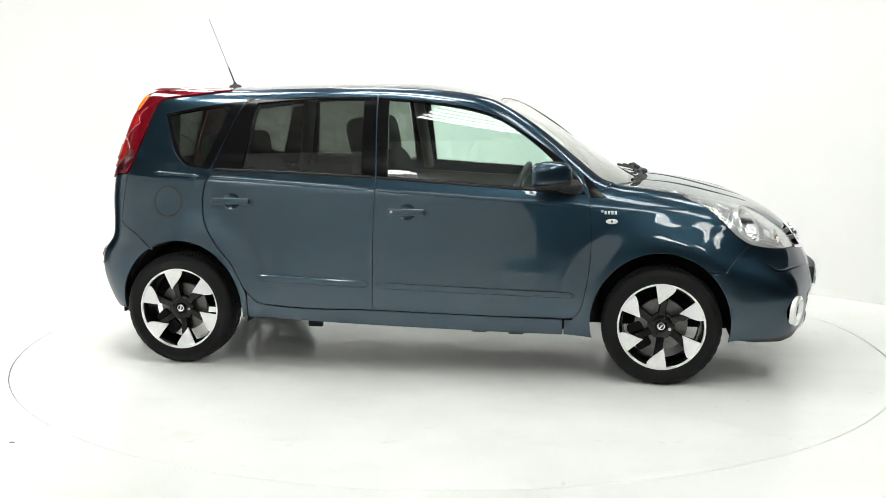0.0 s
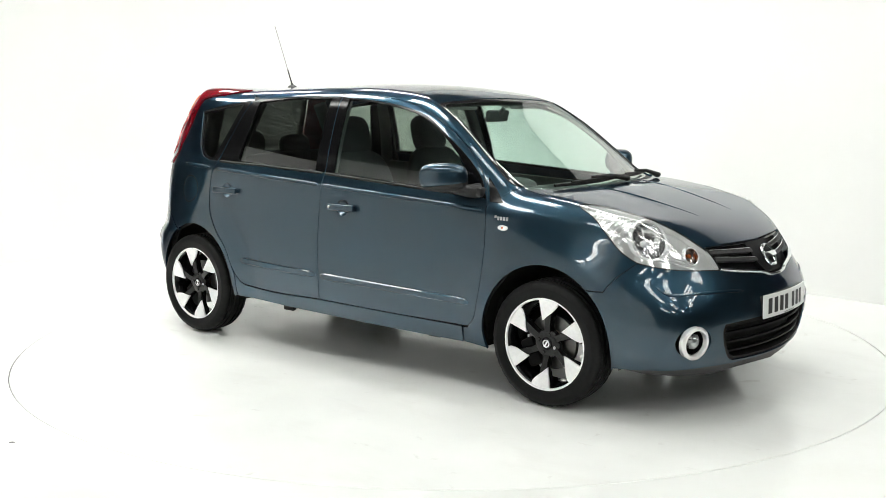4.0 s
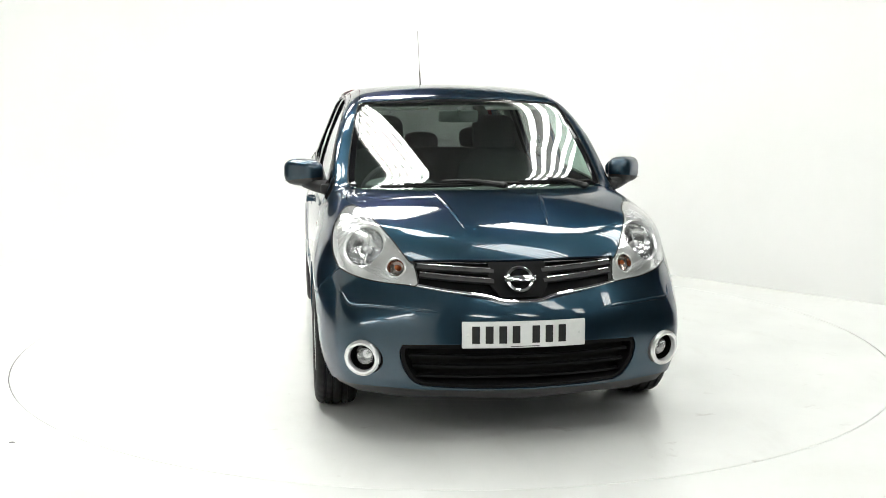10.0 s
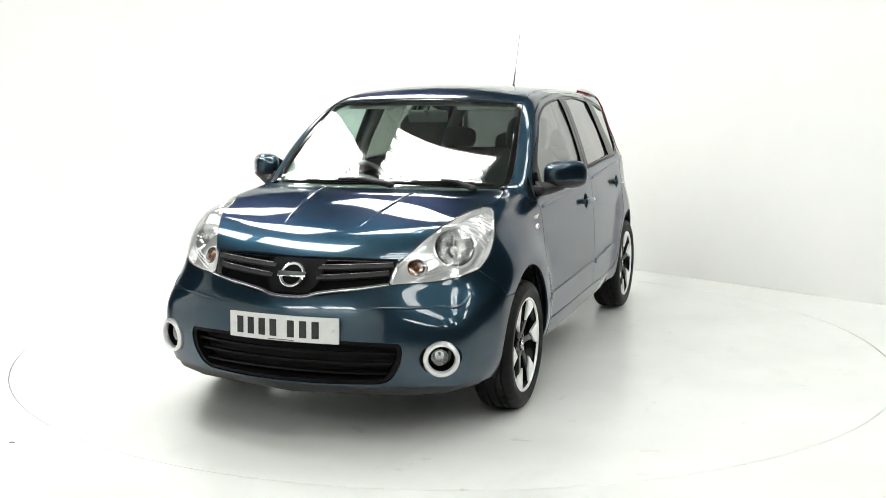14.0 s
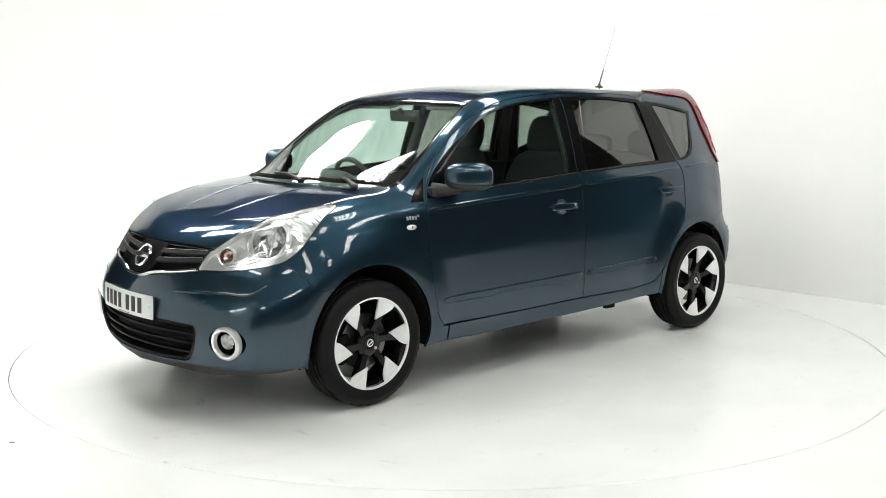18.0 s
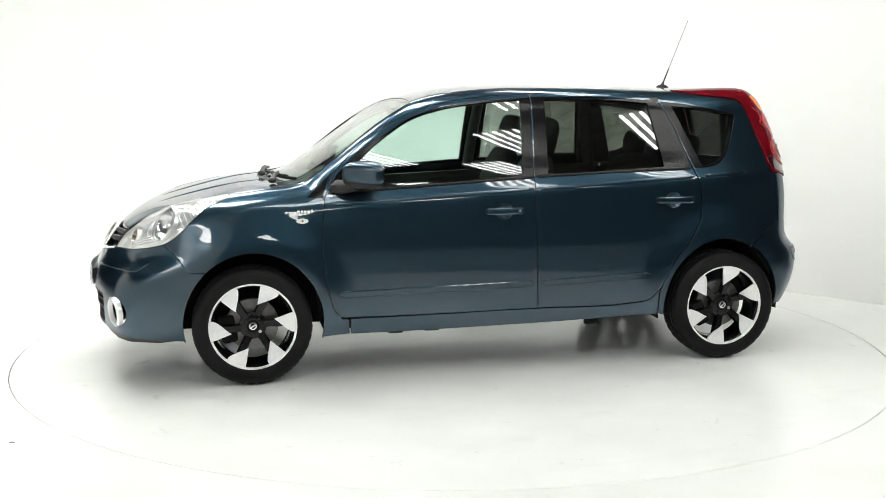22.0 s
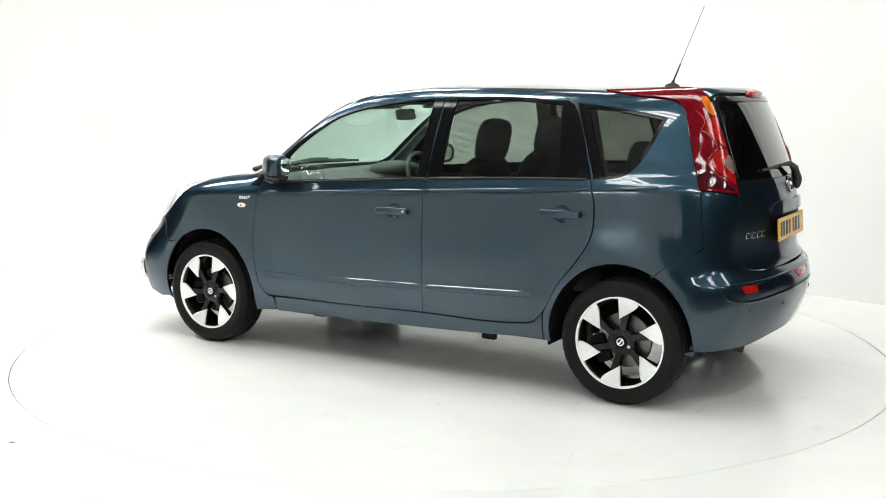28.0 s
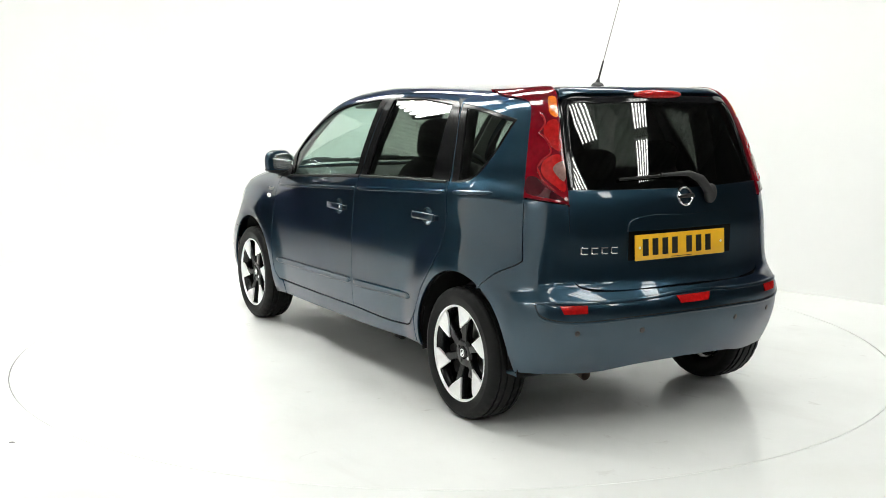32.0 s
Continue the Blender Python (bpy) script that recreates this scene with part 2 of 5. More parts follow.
def studio_walls():
    """One white backdrop wall: square at the foot on one side, round the corner into a wall with a soft cove; open behind the camera."""
    line = [(2.5 - k * 0.5, WALL_B, 0.0) for k in range(11)]
    rc = 3.2
    for k in range(17):
        a = math.pi / 2 * k / 16
        line.append((WALL_A + rc - rc * math.sin(a), WALL_B - rc + rc * math.cos(a), 1.3 * k / 16))
    line += [(WALL_A, WALL_B - rc - k * 0.29, 1.3) for k in range(1, 4)]
    n = len(line)
    bm = bmesh.new()
    rows = []
    arc = np.linspace(0, math.pi / 2, 10)
    prof = [(math.sin(a) - 1, 1 - math.cos(a)) for a in arc]
    pts = [Vector((a, b)) for a, b, _ in line]
    for k in range(len(prof) + 3):
        row = []
        for i, p in enumerate(pts):
            d = (pts[min(i + 1, n - 1)] - pts[max(i - 1, 0)]).normalized()
            out = Vector((d.y, -d.x))
            if out.dot(Vector((-3.0, 3.0)) - Vector((0.0, 0.0))) < 0:
                out = -out
            r = line[i][2]
            if k < len(prof):
                o, z = prof[k][0] * r, -0.001 + prof[k][1] * r - (0.014 if r == 0 and k == 0 else 0)
            else:
                o, z = ((0.0, WALL_H), (0.12, WALL_H), (0.12, -0.01))[k - len(prof)]
            q = p + out * o
            x, y = room(q.x, q.y)
            row.append(bm.verts.new((x, y, z)))
        rows.append(row)
    for a, b in zip(rows, rows[1:]):
        for k in range(n - 1):
            bm.faces.new((a[k], a[k + 1], b[k + 1], b[k]))
    bmesh.ops.remove_doubles(bm, verts=bm.verts, dist=1e-5)
    tagged(part("wall_backdrop", bm, M_WALL, None), "white studio wall that curves out of the floor", "wall", kind="structure")
    bm = bmesh.new()
    box(bm, (-6.2, -6.05), (-7.5, 0.6), (0.0, WALL_H))
    tagged(part("wall_side", bm, M_WALL, None), "plain white screen wall beside the studio", "wall", kind="structure")
    bm = bmesh.new()
    box(bm, (-6.04, -0.75), (-5.85, -5.7), (0.0, HALL_H - 0.02))
    tagged(part("wall_back", bm, M_WALL, None), "tall plain white wall behind the studio", "wall", kind="structure")
    # the hall round the studio
    bm = bmesh.new()
    pts = [(-12, -13), (12, -13), (12, 10), (-12, 10)]
    for (x0, y0), (x1, y1) in zip(pts, pts[1:] + pts[:1]):
        q = [bm.verts.new(p) for p in ((x0, y0, -0.02), (x1, y1, -0.02), (x1, y1, HALL_H), (x0, y0, HALL_H))]
        bm.faces.new(q)
    tagged(part("wall_hall", bm, M_HALL, None), "grey sheeted hall wall behind the studio", "wall", kind="structure")
    bm = bmesh.new()
    rows = []
    for k in range(241):
        x = -12 + 24 * k / 240
        z = HALL_H + (0.05 if k % 4 in (1, 2) else 0.0)
        rows.append([bm.verts.new((x, -13, z)), bm.verts.new((x, 10, z))])
    for a, b in zip(rows, rows[1:]):
        bm.faces.new((a[0], b[0], b[1], a[1]))
    tagged(part("ceiling", bm, M_ROOF, None, smooth=False), "grey corrugated hall ceiling", "ceiling", kind="structure")


HALL_H = 5.4
LAMP_H = 3.3


def lamp_bank(x, y, z, rz, tubes=5, length=1.35, tilt=0.0, gap=0.088, tube_r=0.019, tray=None):
    """A tray with a row of bare fluorescent tubes below it; some are placed only as added fill."""
    b = empty("tube_or_fill_light", "ceiling tray with lit fluorescent tubes, some trays added as fill", "ceiling light", "studio tube lights")
    b.matrix_basis = pose(x, y, z, tilt, 0, rz)
    bm = bmesh.new()
    w = gap * tubes / 2
    box(bm, (-length / 2 - 0.04, length / 2 + 0.04), (-w, w), (0.05, 0.09), 0.005)
    part("tray", bm, tray or M_TRAY, b)
    for k in range(tubes):
        bm = bmesh.new()
        y0 = (k - (tubes - 1) / 2) * gap
        tube(bm, [(-length / 2, y0, 0.02), (length / 2, y0, 0.02)], tube_r, 8)
        part("tube", bm, M_TUBE, b)
    return b


studio_floor()
TABLE = turntable()
studio_walls()
# the last five banks are added as fill; no lamps are known there
for ba, bb in ((0.2, 1.15), (1.9, 1.15), (3.6, 0.6), (3.6, -0.85), (3.6, -2.35), (1.6, -0.3), (1.65, -2.1), (5.8, -4.4), (6.8, -3.1), (6.9, -1.0), (5.2, -1.6), (5.3, 0.6)):
    lamp_bank(*room(ba, bb), LAMP_H, -45)
# two more added banks, only to brighten the tall back wall
for bx in (-2.6, -4.3):
    lamp_bank(bx, -5.32, LAMP_H, 0)
for ba, bb in ((-0.45, -0.30), (-2.1, -0.6), (-0.7, -1.75), (-2.3, -1.9), (-2.2, 1.2), (-3.7, 0.4), (-3.6, -1.2)):
    lamp_bank(*room(ba, bb), LAMP_H, -45, 6, 1.35, 0.0, 0.084, 0.026, M_TRAYWHITE)
bm = bmesh.new()
lathe(bm, [(0, 0.004), (0.007, 0.0035), (0.010, 0.0)], pose(-1.878, -1.968, 0) @ Matrix.Diagonal((1.4, 0.8, 1, 1)), 9)
tagged(part("paint_flake", bm, M_GAP, None), "small dark flake lying on the white turntable", "debris")


# ---- the car's outer form: a smooth solid, negative inside ----
def curve(*pts):
    """A smooth curve through (x, y) pairs, flat beyond its ends."""
    px, py = np.array([p[0] for p in pts], float), np.array([p[1] for p in pts], float)
    d = np.diff(py) / np.diff(px)
    m = np.concatenate([[d[0]], (d[:-1] + d[1:]) / 2, [d[-1]]])
    flip = np.concatenate([[False], d[:-1] * d[1:] <= 0, [False]])
    m[flip] = 0

    def at(x):
        x = np.clip(np.asarray(x, float), px[0], px[-1])
        i = np.clip(np.searchsorted(px, x) - 1, 0, len(px) - 2)
        h = px[i + 1] - px[i]
        s = (x - px[i]) / h
        return ((2 * s**3 - 3 * s**2 + 1) * py[i] + (s**3 - 2 * s**2 + s) * h * m[i]
                + (3 * s**2 - 2 * s**3) * py[i + 1] + (s**3 - s**2) * h * m[i + 1])
    return at


def softened(sigma, *pts):
    """The same curve with its bends eased over about sigma metres."""
    raw = curve(*pts)
    x0, x1 = pts[0][0], pts[-1][0]
    g = np.arange(x0 - 4 * sigma, x1 + 4 * sigma + 0.005, 0.005)
    y = raw(g)
    lo, hi = (raw(x0 + 0.01) - raw(x0)) / 0.01, (raw(x1) - raw(x1 - 0.01)) / 0.01
    y = np.where(g < x0, raw(x0) + (g - x0) * lo, np.where(g > x1, raw(x1) + (g - x1) * hi, y))
    k = np.exp(-0.5 * (np.arange(-4 * sigma, 4 * sigma + 0.0025, 0.005) / sigma) ** 2)
    y = np.convolve(y, k / k.sum(), "same")
    m = (g >= x0) & (g <= x1)
    return curve(*zip(g[m][::3], y[m][::3]))


def smax(a, b, k):
    h = np.maximum(k - np.abs(a - b), 0) / k
    return np.maximum(a, b) + h * h * k / 4


def bump(x, w):
    """A soft hill of half width w, one high."""
    s = np.clip(np.abs(x) / w, 0, 1)
    return (1 - s * s) ** 2


def step(x, a, b):
    s = np.clip((x - a) / (b - a), 0, 1)
    return s * s * (3 - 2 * s)


WHEEL_X, WHEEL_Z, WHEEL_R = 1.30, 0.305, 0.305
roof_line = softened(0.035, (-2.3, 1.40), (-1.9, 1.475), (-1.7, 1.503), (-1.2, 1.515), (-0.7, 1.529), (-0.33, 1.535), (0.0, 1.529), (0.24, 1.502), (0.42, 1.447),
                  (0.52, 1.394), (0.62, 1.336), (0.72, 1.276), (0.82, 1.213), (0.92, 1.150), (1.02, 1.083), (1.075, 1.045), (1.16, 1.020), (1.35, 0.998), (1.58, 0.945), (1.8, 0.88), (1.92, 0.825), (2.02, 0.755), (2.1, 0.66), (2.3, 0.3))
half_width = softened(0.009, (0.15, 0.765), (0.26, 0.80), (0.36, 0.818), (0.5, 0.825), (0.65, 0.825), (0.8, 0.815), (0.9, 0.805), (0.96, 0.797), (1.0, 0.78), (1.05, 0.757),
                   (1.15, 0.727), (1.25, 0.692), (1.35, 0.652), (1.45, 0.606), (1.55, 0.555))
front_line = softened(0.02, (0.1, 2.04), (0.2, 2.09), (0.3, 2.135), (0.45, 2.15), (0.55, 2.15), (0.62, 2.135), (0.70, 2.095), (0.78, 2.055), (0.9, 1.98))
rear_line = softened(0.02, (0.1, -1.77), (0.2, -1.82), (0.3, -1.89), (0.45, -1.952), (0.56, -1.962), (0.62, -1.94), (0.66, -1.90), (0.75, -1.885), (0.9, -1.884), (1.03, -1.866), (1.1, -1.843), (1.2, -1.805), (1.3, -1.765), (1.4, -1.722), (1.5, -1.675), (1.56, -1.645))

nose_bow = curve((0.3, 0.38), (0.5, 0.40), (0.68, 0.60), (0.85, 0.52))


def solid(p):
    x, y, z = p[:, 0], np.abs(p[:, 1]), p[:, 2]
    # sides: taper to both ends, flared arches
    w = half_width(z + 0.056 * np.clip(x, -1.3, 1.0) * bump(z - 0.97, 0.30))
    w = w - 0.05 * step(x, 1.1, 1.9) * step(z, 0.6, 0.95) - 0.05 * step(-x, 1.0, 2.0) * step(z, 0.55, 1.05) - 0.02 * step(-x, 1.0, 1.9)
    w = w - 0.02 * step(x, 0.5, 1.3) * step(z, 0.8, 1.0)
    w = w - 0.042 * step(x, 1.4, 1.95) - 0.014 * step(-x, 0.3, 1.0) - 0.04 * step(-x, 1.3, 1.75)
    for wx in (WHEEL_X, -WHEEL_X + 0.01):
        r = np.hypot(x - wx, (z - 0.32) / 1.04)
        w = w + 0.022 * step(r, 0.56, 0.37) * step(z, 0.1, 0.35)
    side = (y - w) * 0.97
    # top: bonnet, windscreen and roof in one line, curved across
    s = x + 0.24 * y * y * bump(x - 1.1, 0.6)
    t = roof_line(s) - (0.02 + 0.09 * step(x, 0.5, 0.1) * step(x, -1.6, -1.0)) * y * y
    slope = (roof_line(s + 0.01) - roof_line(s - 0.01)) / 0.02
    top = (z - t) / np.sqrt(1 + slope**2)
    f0 = front_line(z)
    fs = (front_line(z + 0.01) - front_line(z - 0.01)) / 0.02
    bow = nose_bow(z)
    front = (x - f0 + bow * y * y) / np.sqrt(1 + fs**2 + (2 * bow * y) ** 2)
    r0 = rear_line(z)
    rs = (rear_line(z + 0.01) - rear_line(z - 0.01)) / 0.02
    rear = (r0 + 0.335 * y * y - x) / np.sqrt(1 + rs**2 + (0.67 * y) ** 2)
    f = smax(side, top, 0.10)
    f = smax(f, front, 0.13)
    f = smax(f, rear, 0.125 - 0.06 * step(z, 1.0, 1.3))
    return smax(f, 0.17 - z, 0.03)


def normals(p, e=0.003):
    n = np.stack([solid(p + np.eye(3)[k] * e) - solid(p - np.eye(3)[k] * e) for k in range(3)], 1)
    return n / np.maximum(np.linalg.norm(n, axis=1, keepdims=True), 1e-9)


def cast(o, d, reach=2.6, steps=90):
    """The first place where the rays o + k d meet the solid (the nearest approach where they miss)."""
    k = np.linspace(0, reach, steps)
    f = np.stack([solid(o + d * a) for a in k])
    inside = f < 0
    i = np.where(inside.any(0), inside.argmax(0), f.argmin(0))
    lo, hi = k[np.maximum(i - 1, 0)], k[i]
    ok = inside.any(0)
    for _ in range(22):
        mid = (lo + hi) / 2
        neg = solid(o + d * mid[:, None]) < 0
        hi, lo = np.where(neg, mid, hi), np.where(neg, lo, mid)
    k = np.where(ok, hi, k[i])
    return o + d * k[:, None]


# ---- ways of looking at the solid: plane coordinates (u, v) to rays and back ----
class Plane:
    def __init__(self, n, right):
        self.n = np.array(n, float) / np.linalg.norm(n)
        r = np.array(right, float)
        r -= self.n * (r @ self.n)
        self.e1 = r / np.linalg.norm(r)
        self.e2 = np.cross(self.n, self.e1)

    def uv(self, p):
        p = np.atleast_2d(p)
        return np.stack([p @ self.e1, p @ self.e2], 1)

    def put(self, uv):
        uv = np.asarray(uv, float)
        o = uv[:, :1] * self.e1 + uv[:, 1:] * self.e2 + self.n * 2.7
        return cast(o, np.tile(-self.n, (len(uv), 1)), 2.9, 110)


class Around:
    """Unrolled round an upright axis at x = ax; ahead = 1 looks at the nose, -1 at the tail; u is metres of arc, positive to the car's left."""
    def __init__(self, ax, ahead):
        self.ax, self.ahead = ax, ahead

    def uv(self, p):
        p = np.atleast_2d(p)
        return np.stack([np.arctan2(p[:, 1], (p[:, 0] - self.ax) * self.ahead) * 0.85, p[:, 2]], 1)

    def put(self, uv):
        uv = np.asarray(uv, float)
        a = uv[:, 0] / 0.85
        d = np.stack([np.cos(a) * self.ahead, np.sin(a), 0 * a], 1)
        o = np.stack([self.ax + 0 * a, 0 * a, uv[:, 1]], 1) + d * 1.5
        return cast(o, -d, 1.45)


SIDE = Plane((0, 1, 0), (-1, 0, 0))     # u = -x, v = z
TOP = Plane((0, 0, 1), (1, 0, 0))       # u = x, v = y
TAIL = Plane((-1, 0, 0), (0, -1, 0))    # u = -y, v = z
NOSE = Around(1.15, 1)
REAR = Around(-1.05, -1)


# ---- panels cut out of the solid ----
def path(pts, gap=0.014, closed=True):
    """A dense line through points (u, v); a third value marks a corner. Between corners it bends smoothly."""
    n = len(pts)
    xy = np.array([p[:2] for p in pts], float)
    sharp = [len(p) > 2 for p in pts]
    out = []
    for i in range(n if closed else n - 1):
        a, b = xy[i], xy[(i + 1) % n]
        before = a if (sharp[i] or (not closed and i == 0)) else xy[i - 1]
        after = b if (sharp[(i + 1) % n] or (not closed and i == n - 2)) else xy[(i + 2) % n]
        L = np.linalg.norm(b - a)
        k = max(int(math.ceil(L / gap)), 1)
        s = np.arange(k)[:, None] / k
        la, lb = max(np.linalg.norm(a - before), 1e-6), max(np.linalg.norm(after - b), 1e-6)
        ta = (b - a) if before is a else ((a - before) / la + (b - a) / L) / 2 * L
        tb = (b - a) if after is b else ((after - b) / lb + (b - a) / L) / 2 * L
        out.append((2 * s**3 - 3 * s**2 + 1) * a + (s**3 - 2 * s**2 + s) * ta + (3 * s**2 - 2 * s**3) * b + (s**3 - s**2) * tb)
    if not closed:
        out.append(xy[-1:])
    return np.concatenate(out)


def area2(q):
    return np.sum(q[:, 0] * np.roll(q[:, 1], -1) - np.roll(q[:, 0], -1) * q[:, 1])


def shrink(q, d):
    """Moves a counter-clockwise loop inwards by d."""
    t = np.roll(q, -1, 0) - q
    t /= np.maximum(np.linalg.norm(t, axis=1, keepdims=True), 1e-9)
    n = np.stack([-t[:, 1], t[:, 0]], 1)
    m = n + np.roll(n, 1, 0)
    m /= np.maximum(np.linalg.norm(m, axis=1, keepdims=True), 1e-9)
    c = np.maximum(np.sum(m * n, 1, keepdims=True), 0.5)
    return q + m * d / c


def within(p, q):
    """Which of the points p lie in the loop q."""
    inside = np.zeros(len(p), bool)
    x0, y0 = q[:, 0], q[:, 1]
    x1, y1 = np.roll(x0, -1), np.roll(y0, -1)
    for a, b, c, d in zip(x0, y0, x1, y1):
        if b != d:
            hit = ((b > p[:, 1]) != (d > p[:, 1])) & (p[:, 0] < (c - a) * (p[:, 1] - b) / (d - b) + a)
            inside ^= hit
    return inside


def panel(name, proj, loop, mat, parent, holes=(), cell=0.03, inset=0.0025, thick=0.014, lift=0.0, label="", both=True, form=None):
    """A sheet of the solid inside a loop of plane coordinates, with its edges turned in. both: makes the one on the car's right as well."""
    loop = np.asarray(loop, float)
    if area2(loop) < 0:
        loop = loop[::-1]
    loops = [shrink(loop, inset)]
    for h in holes:
        h = np.asarray(h, float)
        if area2(h) > 0:
            h = h[::-1]
        loops.append(shrink(h, inset))
    lo, hi = loops[0].min(0), loops[0].max(0)
    gu, gv = np.meshgrid(np.arange(lo[0] + cell * 0.5, hi[0], cell), np.arange(lo[1] + cell * 0.5, hi[1], cell))
    g = np.stack([gu.ravel(), gv.ravel()], 1)
    g[:, 0] += np.where((np.round((g[:, 1] - lo[1]) / cell) % 2) > 0, cell * 0.4, 0)
    keep = within(g, loops[0])
    for h in loops[1:]:
        keep &= ~within(g, h)
    g = g[keep]
    edge = np.concatenate(loops)
    if len(g):
        near = np.full(len(g), 9.0)
        for k in range(0, len(edge), 200):
            near = np.minimum(near, np.linalg.norm(g[:, None] - edge[None, k:k + 200], axis=2).min(1))
        g = g[near > cell * 0.45]
    uv = np.concatenate([edge, g])
    cons, at = [], 0
    for q in loops:
        cons += [(at + i, at + (i + 1) % len(q)) for i in range(len(q))]
        at += len(q)
    v2, _, f2, ov, _, _ = geometry.delaunay_2d_cdt([Vector(p) for p in uv], cons, [], 0, 1e-7)
    uv2 = np.array([tuple(v) for v in v2])
    tri = np.array([f for f in f2 if len(f) == 3], int)
    mid = uv2[tri].mean(1)
    ok = within(mid, loops[0])
    for h in loops[1:]:
        ok &= ~within(mid, h)
    tri = tri[ok]
    where = {}
    for i, src in enumerate(ov):
        for s in src:
            where[s] = i
    P = proj.put(uv2)
    N = normals(P)
    P = P + N * lift
    if form is not None:
        P, N = form(P, N)
    a = np.cross(P[tri[:, 1]] - P[tri[:, 0]], P[tri[:, 2]] - P[tri[:, 0]])
    if np.sum(a * N[tri[:, 0]]) < 0:
        tri = tri[:, ::-1]
    faces = [tuple(t) for t in tri]
    verts, norms = list(P), list(N)
    at = 0
    for q in loops:
        idx = [where.get(at + i, at + i) for i in range(len(q))]
        at += len(q)
        t = np.roll(P[idx], -1, 0) - np.roll(P[idx], 1, 0)
        out = np.cross(t, N[idx])
        out /= np.maximum(np.linalg.norm(out, axis=1, keepdims=True), 1e-9)
        # a small rounded lip, then the turned-in edge
        base = len(verts)
        n = len(idx)
        lip = 0.0012
        verts += list(P[idx]) + list(P[idx] + out * lip * 0.7 - N[idx] * lip * 0.5) + list(P[idx] + out * lip - N[idx] * lip * 1.6) + list(P[idx] + out * lip - N[idx] * thick)
        soft = (N[idx] + out) / np.sqrt(2)
        norms += list(N[idx]) + list(soft) + list(out) + list(out)
        for row in range(3):
            for i in range(n):
                j = (i + 1) % n
                faces.append((base + row * n + i, base + (row + 1) * n + i, base + (row + 1) * n + j, base + row * n + j))
    verts, norms = np.array(verts), np.array(norms)
    left = parent[0] if isinstance(parent, (list, tuple)) else parent
    made = [obj(name, verts, faces, mat, left, label, normals_at=norms)]
    if both:
        flip = np.array([1, -1, 1])
        par = parent[1] if isinstance(parent, (list, tuple)) else parent
        made.append(obj(name, verts * flip, [f[::-1] for f in faces], mat, par, label, normals_at=norms * flip))
    return made


def strip(name, proj, pts, width, height, mat, parent, label="", both=True, lift=0.0, closed=False, gap=0.012, taper=0.0, flat=False):
    """A moulding along a line on the solid: rounded, width across, height proud."""
    q = path(pts, gap, closed)
    P = proj.put(q)
    N = normals(P)
    P = P + N * lift
    if closed:
        t = np.roll(P, -1, 0) - np.roll(P, 1, 0)
    else:
        t = np.gradient(P, axis=0)
    t /= np.maximum(np.linalg.norm(t, axis=1, keepdims=True), 1e-9)
    b = np.cross(N, t)
    n = len(P)
    s = np.ones(n)
    if taper:
        d = np.concatenate([[0], np.cumsum(np.linalg.norm(np.diff(P, axis=0), axis=1))])
        s = np.clip(np.minimum(d, d[-1] - d) / taper, 0.05, 1) ** 0.5
    prof = [(-0.5, -0.002), (-0.5, height * 0.6), (-0.38, height), (0.38, height), (0.5, height * 0.6), (0.5, -0.002)] if flat else \
           [(-0.5, -0.002), (-0.42, height * 0.55), (-0.2, height * 0.95), (0.2, height * 0.95), (0.42, height * 0.55), (0.5, -0.002)]
    verts = np.concatenate([P + b * (a * width * s)[:, None] + N * (h * (s if h > 0 else 1))[:, None] if h > 0 else P + b * (a * width * s)[:, None] + N * h for a, h in prof])
    faces = []
    m = len(prof)
    for r in range(m - 1):
        for i in range(n if closed else n - 1):
            j = (i + 1) % n
            faces.append((r * n + i, r * n + j, (r + 1) * n + j, (r + 1) * n + i))
    if not closed:
        faces += [tuple(r * n for r in range(m)), tuple(r * n + n - 1 for r in range(m))[::-1]]
    made = []
    for sgn in ((1, -1) if both else (1,)):
        bm = bmesh.new()
        vs = [bm.verts.new((v[0], v[1] * sgn, v[2])) for v in verts]
        for f in faces:
            bm.faces.new([vs[k] for k in f])
        par = (parent[0] if sgn > 0 else parent[1]) if isinstance(parent, (list, tuple)) else parent
        made.append(part(name, bm, mat, par, label))
    return made


def twin(name, build, mat, parent, label=""):
    """Builds a part with build(bm), once as it is and once mirrored to the car's right."""
    made = []
    for sgn in (1, -1):
        bm = bmesh.new()
        build(bm)
        if sgn < 0:
            bmesh.ops.scale(bm, vec=(1, -1, 1), verts=bm.verts)
        par = (parent[0] if sgn > 0 else parent[1]) if isinstance(parent, (list, tuple)) else parent
        made.append(part(name, bm, mat, par, label))
    return made


# ---- the car ----
def S(pts):
    return [(-p[0], *p[1:]) for p in pts]


def on(proj, pts, gap=0.014, closed=False):
    """A dense line on the solid, as places in space."""
    return proj.put(path(pts, gap, closed))


def join(proj, *lines):
    """One loop of plane coordinates out of lines in space."""
    q = np.concatenate([proj.uv(np.asarray(a, float)) for a in lines])
    d = np.linalg.norm(q - np.roll(q, 1, 0), axis=1)
    return q[d > 1e-4]


def L3(proj, pts):
    return [tuple(q) + ((1,) if len(p) > 3 else ()) for q, p in zip(proj.uv(np.array([p[:3] for p in pts])), pts)]


def flipy(a):
    return np.asarray(a) * np.array([1, -1, 1])


CAR = empty("car", "teal blue five-door family hatchback car standing on the turntable", "car")
RAIL = Plane((0.15, 0.72, 0.68), (-1, 0, 0))
FEND = Plane((0.25, 0.80, 0.50), (-1, 0, 0))
